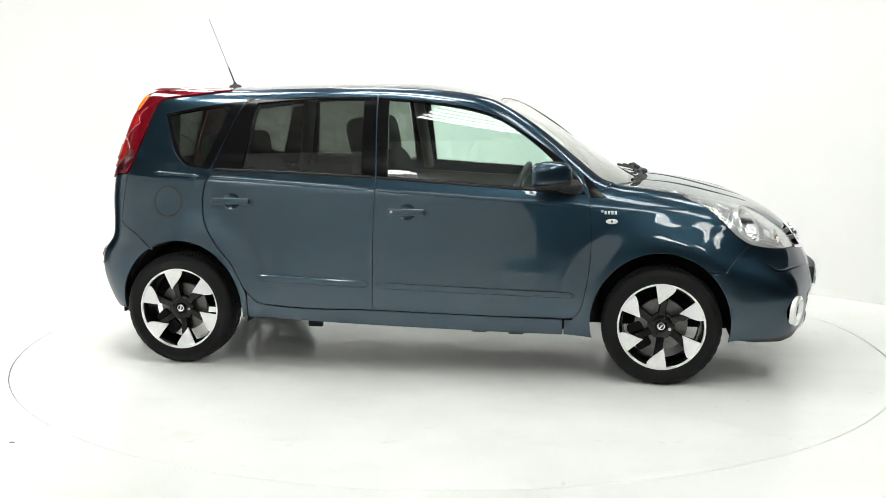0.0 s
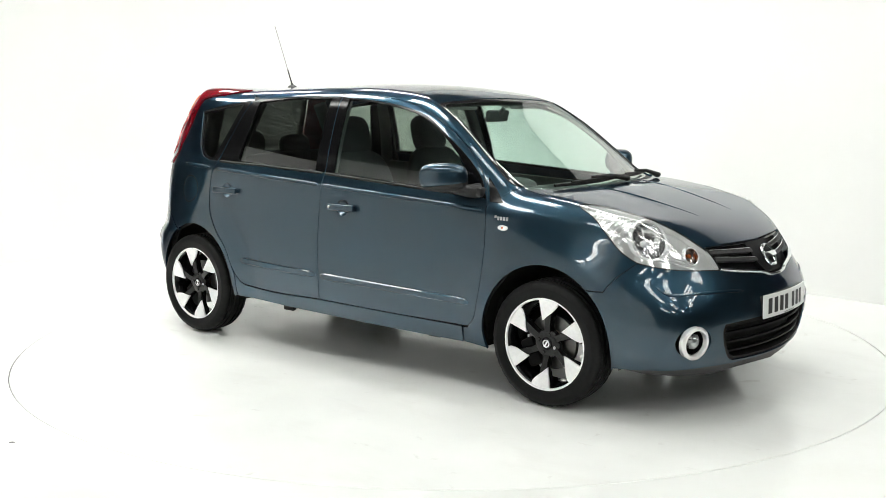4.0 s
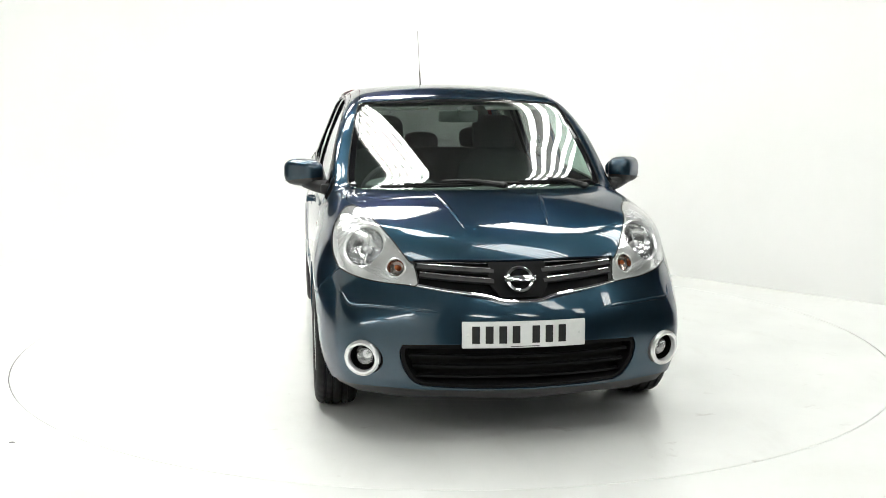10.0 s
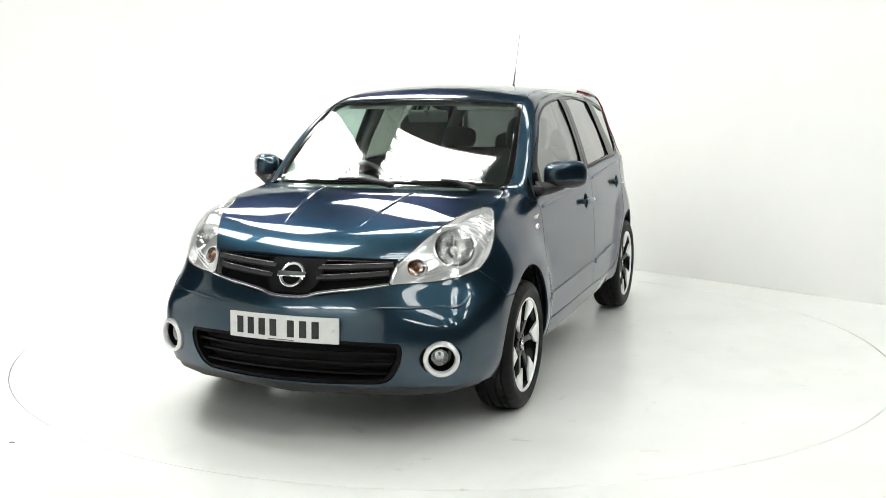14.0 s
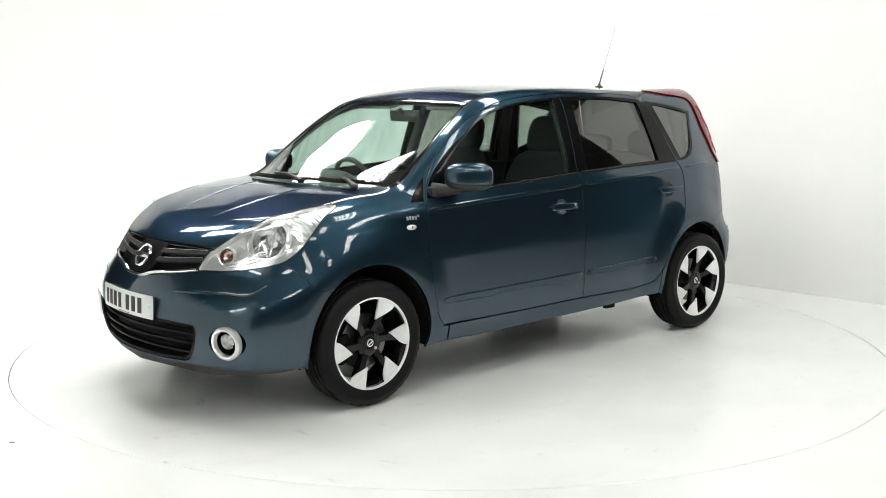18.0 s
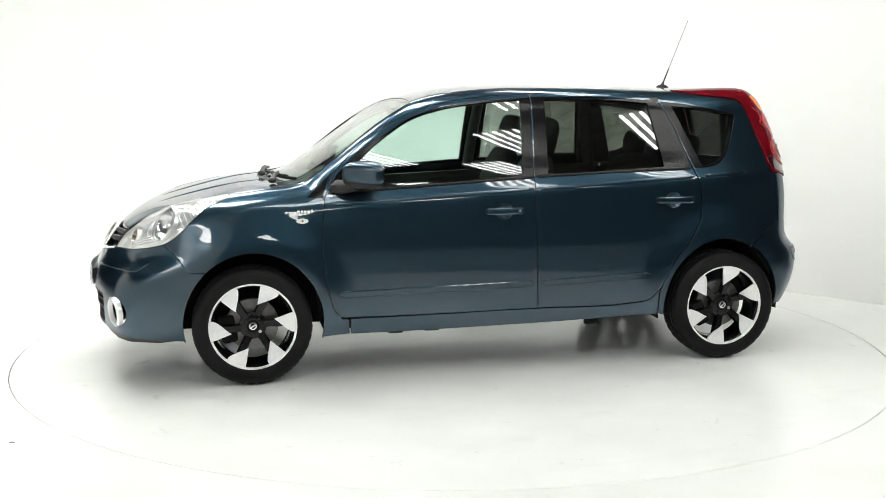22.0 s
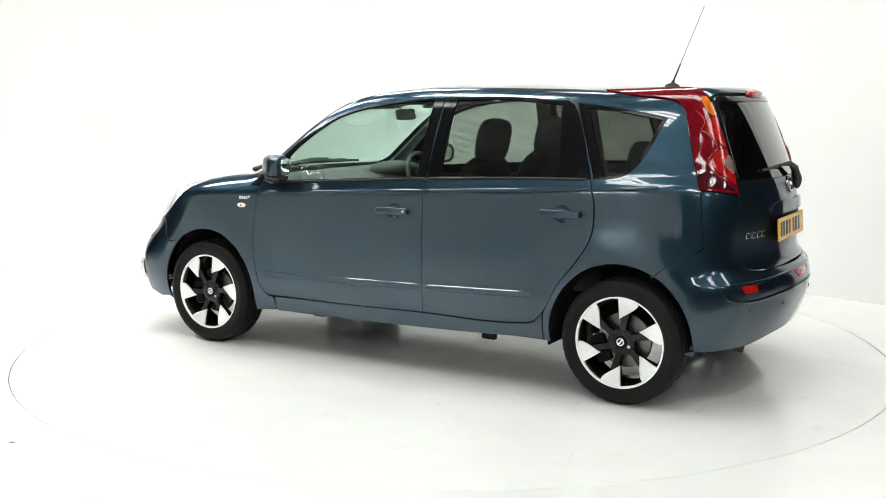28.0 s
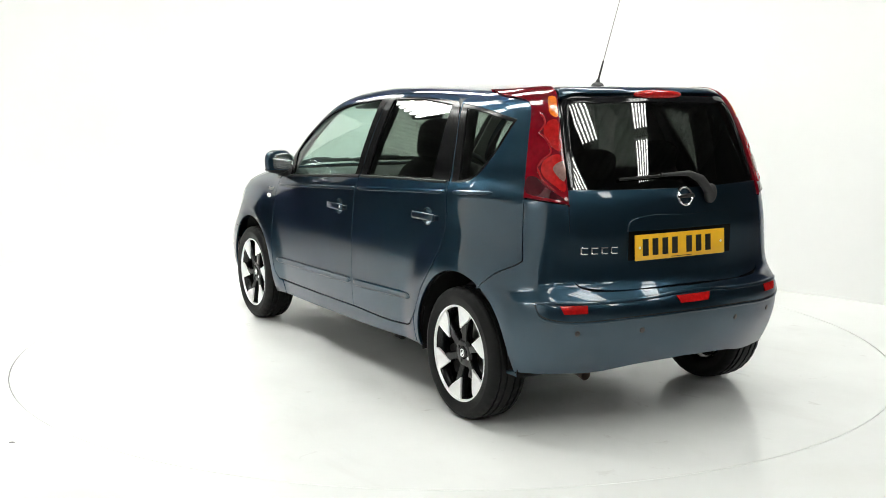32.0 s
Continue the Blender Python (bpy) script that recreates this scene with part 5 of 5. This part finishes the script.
def mirror_skirt(bm):
    mirror_form(bm, 1.012)
    for v in bm.verts:
        v.co.z = min(v.co.z, -0.036 + 0.12 * v.co.x)
    bmesh.ops.transform(bm, matrix=MIRROR, verts=bm.verts)


MR = empty("door_mirror"), empty("door_mirror")
for d in MR:
    d.parent = CAR
twin("mirror_shell", mirror_shell, M_PAINT, MR, "body-coloured mirror shell")
twin("mirror_skirt", mirror_skirt, M_PLASTIC, MR, "black lower half of the mirror")
twin("mirror_glass", lambda bm: ball(bm, MIRROR @ (Vector((-0.62, -0.78, 0)).normalized() * 0.0575), (0.080, 0.003, 0.050), (MIRROR.to_3x3() @ pose(0, 0, 0, 0, 0, -38).to_3x3()), 28, 16, 0.75), M_CHROME, MR, "mirror glass")
twin("mirror_foot", lambda bm: (tube(bm, [(0.85, 0.745, 1.000), (0.82, 0.80, 1.003), (0.77, 0.86, 1.022)], [0.040, 0.032, 0.030], 14), box(bm, (0.78, 0.89), (0.73, 0.785), (0.972, 1.02), 0.012)), M_PLASTIC, MR, "black mirror foot")

# fuel flap on the car's right
flap = [(1.357 + 0.083 * math.cos(a), 0.893 + 0.080 * math.sin(a)) for a in np.linspace(0, 2 * math.pi, 40, endpoint=False)]
for o in strip("fuel_flap_gap", SIDE, flap, 0.008, 0.0010, M_SEAL, CAR, closed=True, label="round fuel flap outline")[:1]:
    bpy.data.objects.remove(o)

# ---- underside ----
BODY = empty("underbody")
BODY.parent = CAR
liner = path(S([(0.93, 0.97, 1), (0.93, 0.30, 1), (-0.88, 0.32, 1), (-0.93, 0.45, 1), (-1.05, 0.62, 1), (-1.28, 0.70, 1), (-1.50, 0.62, 1), (-1.62, 0.45, 1), (-1.66, 0.80, 1), (-1.60, 1.0, 1)]))
panel("inner_skin", SIDE, liner, M_DARK, BODY, lift=-0.045, cell=0.08, thick=0.004)
panel("inner_skin", SIDE, path(S([(1.58, 0.80, 1), (1.60, 0.62, 1), (1.45, 0.69, 1), (1.30, 0.71, 1), (1.12, 0.66, 1), (0.99, 0.50, 1), (0.93, 0.35, 1), (0.90, 0.90, 1), (1.3, 0.90, 1)])), M_DARK, BODY, lift=-0.030, cell=0.08, thick=0.004)
for nm, bx, by, bz in (("floor_pan", (-1.35, 1.75), (-0.42, 0.42), (0.235, 0.34)), ("floor_pan", (-0.90, 0.93), (-0.76, 0.76), (0.255, 0.36)), ("engine_bay", (0.98, 1.72), (-0.40, 0.40), (0.25, 0.78)), ("boot_floor", (-1.80, -1.0), (-0.46, 0.46), (0.32, 0.60)), ("bulkhead", (0.86, 0.97), (-0.70, 0.70), (0.30, 0.93)), ("bumper_beam", (1.72, 1.93), (-0.50, 0.50), (0.24, 0.66)), ("rear_panel", (-1.82, -1.74), (-0.52, 0.52), (0.34, 0.66))):
    bm = bmesh.new()
    box(bm, bx, by, bz, 0.02)
    part(nm, bm, M_DARK, BODY)
for wx in (ARCH_F, ARCH_R):
    def well(bm):
        ps = [(wx + 0.374 * math.cos(a), 0.30 + 0.394 * math.sin(a)) for a in np.linspace(-0.20 if wx > 0 else -0.15, math.pi + 0.18 if wx > 0 else math.pi + 0.10, 28)]
        ra = [bm.verts.new((x, 0.788 - 0.05 * step(-x, 1.40, 1.62) - 0.030 * step(x, 1.48, 1.64), z)) for x, z in ps]
        rb = [bm.verts.new((x, 0.42, z)) for x, z in ps]
        for i in range(len(ps) - 1):
            bm.faces.new((ra[i], ra[i + 1], rb[i + 1], rb[i]))
        bm.faces.new(rb)
    twin("wheel_well", well, M_DARK, BODY)
bm = bmesh.new()
tube(bm, [(-1.3, 0.40, 0.26), (-1.62, 0.45, 0.275), (-1.74, 0.468, 0.280), (-1.798, 0.47, 0.270)], [0.022, 0.022, 0.022, 0.023], 16, caps=False)
part("exhaust_pipe", bm, M_RUST, CAR, "short brown steel exhaust pipe")
bm = bmesh.new()
box(bm, (-1.68, -1.46), (0.0, 0.42), (0.285, 0.40), 0.05, seg=4)
part("silencer", bm, M_RUST, CAR)
for x, y in ((0.55, 0.70), (0.35, 0.68), (-0.55, 0.70)):
    twin("jacking_point", lambda bm: box(bm, (x - 0.04, x + 0.04), (y, y + 0.03), (0.215, 0.26), 0.006), M_DARK, BODY)


# ---- wheels ----
def tyre_mesh(bm):
    half = [(0.212, 0.078), (0.2215, 0.088), (0.238, 0.0950), (0.262, 0.0965), (0.266, 0.0975), (0.270, 0.0960), (0.284, 0.0915), (0.296, 0.082), (0.3015, 0.072), (0.3035, 0.060), (0.2965, 0.058), (0.2965, 0.050), (0.3048, 0.048), (0.305, 0.028), (0.2975, 0.026), (0.2975, 0.018), (0.3052, 0.016)]
    prof = half + [(r, -h) for r, h in half[::-1]]
    n = 144
    rings = []
    for r, h in prof:
        ring = []
        for k in range(n):
            rr = r
            if r > 0.294 and abs(h) > 0.024 and k % 4 == 0:
                rr = r - 0.0028
            a = 2 * math.pi * (k + (abs(h) - 0.05) * 30) / n
            ring.append(bm.verts.new((rr * math.cos(a), rr * math.sin(a), h)))
        rings.append(ring)
    for a, b in zip(rings, rings[1:]):
        for k in range(n):
            bm.faces.new((a[k], a[(k + 1) % n], b[(k + 1) % n], b[k]))


def spoke_mesh(bm, k):
    """A twisted black spoke from the hub to the rim."""
    a = radians(60 * k)
    rows = []
    for r, off, w, h in ((0.045, 0.0, 0.024, 0.060), (0.085, 0.004, 0.019, 0.066), (0.125, 0.010, 0.022, 0.072), (0.165, 0.006, 0.030, 0.074), (0.211, 0.000, 0.036, 0.074)):
        row = []
        for lat, hh in ((-w, h - 0.012), (-w * 0.75, h), (w * 0.75, h), (w, h - 0.012), (w, h - 0.035), (-w, h - 0.035)):
            p = Vector((r, lat - off, hh))
            row.append(bm.verts.new(Matrix.Rotation(a, 3, "Z") @ p))
        rows.append(row)
    for p, q in zip(rows, rows[1:]):
        for i in range(6):
            bm.faces.new((p[i], p[(i + 1) % 6], q[(i + 1) % 6], q[i]))
    bm.faces.new(rows[0])
    bm.faces.new(rows[-1])


def blade_mesh(bm, k):
    """A machined blade: one straight radial edge, the other swept to the rim."""
    a = radians(60 * k + 8)
    edge = [(0.114, -0.1), (0.160, 0.4), (0.2150, 0.6), (0.217, -9), (0.217, -18), (0.2150, -27.0), (0.198, -27.5), (0.177, -25), (0.152, -19), (0.132, -10.5)]
    top, bot = [], []
    for r, d in edge:
        t = a + radians(d)
        z = 0.0775 + 0.006 * (r - 0.11) / 0.1
        top.append(bm.verts.new((r * math.cos(t), r * math.sin(t), z)))
        bot.append(bm.verts.new((r * math.cos(t), r * math.sin(t), z - 0.010)))
    bm.faces.new(top)
    n = len(edge)
    for i in range(n):
        bm.faces.new((top[i], bot[i], bot[(i + 1) % n], top[(i + 1) % n]))


def wheel(m):
    w = empty("wheel")
    w.parent = CAR
    w.matrix_basis = m
    bm = bmesh.new()
    tyre_mesh(bm)
    part("tyre", bm, M_RUBBER, w, "black road tyre")
    bm = bmesh.new()
    lathe(bm, [(0.218, 0.076), (0.214, 0.074), (0.206, 0.062), (0.196, 0.03), (0.19, -0.05), (0.203, -0.08)], n=72)
    part("rim", bm, M_RIM, w, "gloss black rim barrel")
    bm = bmesh.new()
    lathe(bm, [(0.221, 0.074), (0.2255, 0.083), (0.2235, 0.0885), (0.2145, 0.0880), (0.2115, 0.080)], n=72)
    part("rim_lip", bm, M_FACE, w, "bright machined rim lip")
    for k in range(6):
        bm = bmesh.new()
        spoke_mesh(bm, k)
        part("spoke", bm, M_RIM, w, "gloss black spoke")
    for k in range(6):
        bm = bmesh.new()
        blade_mesh(bm, k)
        part("blade", bm, M_FACE, w, "bright machined spoke face")
    bm = bmesh.new()
    lathe(bm, [(0, 0.052), (0.028, 0.052), (0.03, 0.06), (0.058, 0.062), (0.068, 0.055), (0.07, 0.03)], n=40)
    part("hub", bm, M_RIM, w)
    bm = bmesh.new()
    lathe(bm, [(0, 0.066), (0.020, 0.0655), (0.025, 0.062), (0.027, 0.055)], n=32)
    part("centre_cap", bm, M_BLACK, w)
    bm = bmesh.new()
    lathe(bm, [(0.013, 0.0655), (0.0135, 0.068), (0.019, 0.0675), (0.020, 0.064)], n=28)
    box(bm, (-0.020, 0.020), (-0.004, 0.004), (0.0655, 0.0685), 0.001, Matrix.Rotation(radians(25), 4, "Z"))
    part("cap_emblem", bm, M_CHROME, w, "plain chrome ring and bar")
    for k in range(4):
        bm = bmesh.new()
        a = radians(90 * k + 40)
        lathe(bm, [(0, 0.064), (0.007, 0.064), (0.009, 0.061), (0.009, 0.05)], Matrix.Translation((0.046 * math.cos(a), 0.046 * math.sin(a), 0)), 6)
        part("wheel_nut", bm, M_SATIN if k == 3 else M_BLACK, w)
    bm = bmesh.new()
    lathe(bm, [(0.06, 0.012), (0.132, 0.012), (0.134, 0.006), (0.134, -0.008), (0.06, -0.01)], n=56)
    part("brake_disc", bm, M_DISC, w, "bare steel brake disc")
    bm = bmesh.new()
    lathe(bm, [(0, 0.036), (0.05, 0.036), (0.062, 0.028), (0.066, 0.0)], n=40)
    part("disc_bell", bm, M_RUST, w, "brown disc bell")
    bm = bmesh.new()
    box(bm, (-0.165, -0.085), (-0.07, 0.07), (-0.03, 0.035), 0.015)
    part("brake_caliper", bm, M_DARK, w)


for sx, y0, tw in ((1, 0.745, 10), (-1, 0.726, 24)):
    for side in (1, -1):
        turn = facing((sx * WHEEL_X, side * y0, WHEEL_Z), (0, side, 0)) @ Matrix.Rotation(radians(tw if side > 0 else tw + 20), 4, "Z")
        wheel(turn)

# ---- cabin ----
CB = empty("cabin")
CB.parent = CAR
panel("headlining", TOP, path([(0.40, 0.50, 1), (-1.45, 0.46, 1), (-1.45, -0.46, 1), (0.40, -0.50, 1)]), M_LINING, CB, lift=-0.045, cell=0.1, thick=0.004, both=False)
rail_loop = join(RAIL, pillar_foot[::-1], screen_side, gutter, SIDE.put(S([(-1.0, 1.47), (-0.950, 1.455)])), door_top[::-1])
panel("rail_lining", RAIL, rail_loop, M_LINING, CB, lift=-0.022, cell=0.06, thick=0.012, inset=-0.006)
card = path(S([(0.86, 0.965, 1), (0.86, 0.40, 1), (-0.84, 0.42, 1), (-0.90, 0.66, 1), (-1.05, 0.76, 1), (-1.08, 1.055, 1)]))
panel("door_card", SIDE, card, M_DASH, CB, lift=-0.075, cell=0.09, thick=0.01, label="grey door lining")
for a, b, r in (((-0.185, 0.735, 1.00), (-0.225, 0.545, 1.46), 0.034), ((-1.03, 0.70, 1.02), (-0.94, 0.55, 1.44), 0.040), ((-1.42, 0.575, 1.05), (-1.45, 0.455, 1.40), 0.045)):
    twin("pillar_lining", lambda bm: tube(bm, [a, ((a[0] + b[0]) / 2, (a[1] + b[1]) / 2 + 0.01, (a[2] + b[2]) / 2), b], r, 10), M_DASH, CB)
panel("pillar_lining", SIDE, path(S([(-0.90, 1.44, 1), (-0.955, 1.03, 1), (-1.20, 1.03, 1), (-1.06, 1.42, 1)])), M_DARK, CB, lift=-0.035, cell=0.06, thick=0.02, inset=0, label="dark trim behind the rear door")
bm = bmesh.new()
prof = [(1.12, 0.985), (0.98, 1.005), (0.84, 0.990), (0.72, 0.955), (0.645, 0.90), (0.63, 0.80), (0.68, 0.66), (0.74, 0.56), (1.0, 0.55), (1.12, 0.80)]
rows = []
for y, s in ((-0.70, 0.94), (-0.66, 1.0), (0.66, 1.0), (0.70, 0.94)):
    rows.append([bm.verts.new((0.9 + (x - 0.9) * s, y, 0.8 + (z - 0.8) * s)) for x, z in prof])
for p, q in zip(rows, rows[1:]):
    for i in range(len(prof)):
        j = (i + 1) % len(prof)
        bm.faces.new((p[i], p[j], q[j], q[i]))
bm.faces.new(rows[0])
bm.faces.new(rows[-1][::-1])
part("dashboard", bm, M_DASH, CB, "grey moulded dashboard")
bm = bmesh.new()
ball(bm, (0.74, -0.36, 0.985), (0.14, 0.19, 0.055), None, 24, 12, 0.8)
part("instrument_hood", bm, M_DASH, CB)
bm = bmesh.new()
box(bm, (0.58, 0.72), (-0.15, 0.15), (0.52, 0.90), 0.03, seg=3)
part("centre_console", bm, M_SATIN, CB, "silver grey centre console")
SW = pose(0.50, -0.36, 0.925, 0, -66, 0)
bm = bmesh.new()
n = 40
tube(bm, [SW @ Vector((0.185 * math.cos(2 * math.pi * k / n), 0.185 * math.sin(2 * math.pi * k / n), 0)) for k in range(n + 1)], 0.015, 10, caps=False)
for a in (0, 120, 240):
    q = radians(a + 60)
    tube(bm, [SW @ Vector((0.05 * math.cos(q), 0.05 * math.sin(q), -0.02)), SW @ Vector((0.18 * math.cos(q), 0.18 * math.sin(q), 0))], 0.014, 8)
ball(bm, SW @ Vector((0, 0, -0.015)), (0.03, 0.075, 0.075), None, 20, 10, 0.85)
part("steering_wheel", bm, M_DASH, CB, "dark three-spoke steering wheel")
bm = bmesh.new()
tube(bm, [SW @ Vector((0, 0, -0.02)), (0.80, -0.36, 0.80)], 0.035, 12)
part("steering_column", bm, M_DASH, CB)


def front_seat(y):
    bm = bmesh.new()
    ball(bm, (0.10, y, 0.535), (0.27, 0.255, 0.085), None, 28, 16, 0.55)
    part("seat_cushion", bm, M_SEAT, CB, "charcoal cloth front seat cushion")
    bm = bmesh.new()
    ball(bm, (-0.265, y, 0.845), (0.075, 0.25, 0.31), pose(0, 0, 0, 0, -17, 0).to_3x3(), 28, 18, 0.6)
    part("seat_back", bm, M_SEAT, CB, "charcoal cloth front seat back")
    bm = bmesh.new()
    ball(bm, (-0.375, y, 1.225), (0.055, 0.140, 0.120), pose(0, 0, 0, 0, -12, 0).to_3x3(), 28, 16, 0.6)
    part("headrest", bm, M_SEAT, CB, "charcoal headrest")
    for s in (-0.06, 0.06):
        bm = bmesh.new()
        tube(bm, [(-0.34, y + s, 1.08), (-0.37, y + s, 1.2)], 0.006, 8)
        part("headrest_rod", bm, M_SATIN, CB)


front_seat(0.36)
front_seat(-0.36)
bm = bmesh.new()
ball(bm, (-0.82, 0, 0.56), (0.26, 0.64, 0.10), None, 36, 16, 0.5)
part("rear_cushion", bm, M_SEAT, CB, "charcoal rear bench cushion")
bm = bmesh.new()
ball(bm, (-1.13, 0, 0.84), (0.075, 0.63, 0.27), pose(0, 0, 0, 0, -18, 0).to_3x3(), 36, 18, 0.5)
part("rear_backrest", bm, M_SEAT, CB, "charcoal rear bench backrest")
for y, z in ((0.40, 1.165), (-0.40, 1.165), (0.0, 1.13)):
    bm = bmesh.new()
    ball(bm, (-1.235, y, z), (0.045, 0.125, 0.080), pose(0, 0, 0, 0, -10, 0).to_3x3(), 24, 14, 0.7)
    part("headrest", bm, M_SEAT, CB, "charcoal headrest")
bm = bmesh.new()
box(bm, (-1.72, -1.25), (-0.58, 0.58), (0.90, 0.925), 0.008)
part("parcel_shelf", bm, M_SEAT, CB, "dark parcel shelf")
bm = bmesh.new()
box(bm, (-0.016, 0.016), (-0.115, 0.115), (-0.034, 0.034), 0.014, pose(0.425, 0, 1.352, 0, 12, 6))
tube(bm, [(0.435, 0, 1.36), (0.47, 0, 1.395)], 0.012, 8)
part("interior_mirror", bm, M_DASH, CB, "dark interior mirror")
twin("sun_visor", lambda bm: box(bm, (-0.08, 0.08), (-0.17, 0.17), (-0.01, 0.01), 0.008, pose(0.33, 0.33, 1.415, 0, 14, 0)), M_LINING, CB)


# ---- what moves ----
def motions():
    rows, disc = [], []
    for k in range(65):
        t = k * 0.5
        a = -9.22 - 7.1839 * t
        disc.append((t, pose(0, 0, 0, 0, 0, a)))
        rows.append((t, pose(0, 0, 0, 0, 0, a) @ pose(-0.0843, -0.0203, 0)))
    walk(TABLE, disc)
    walk(CAR, rows)


motions()
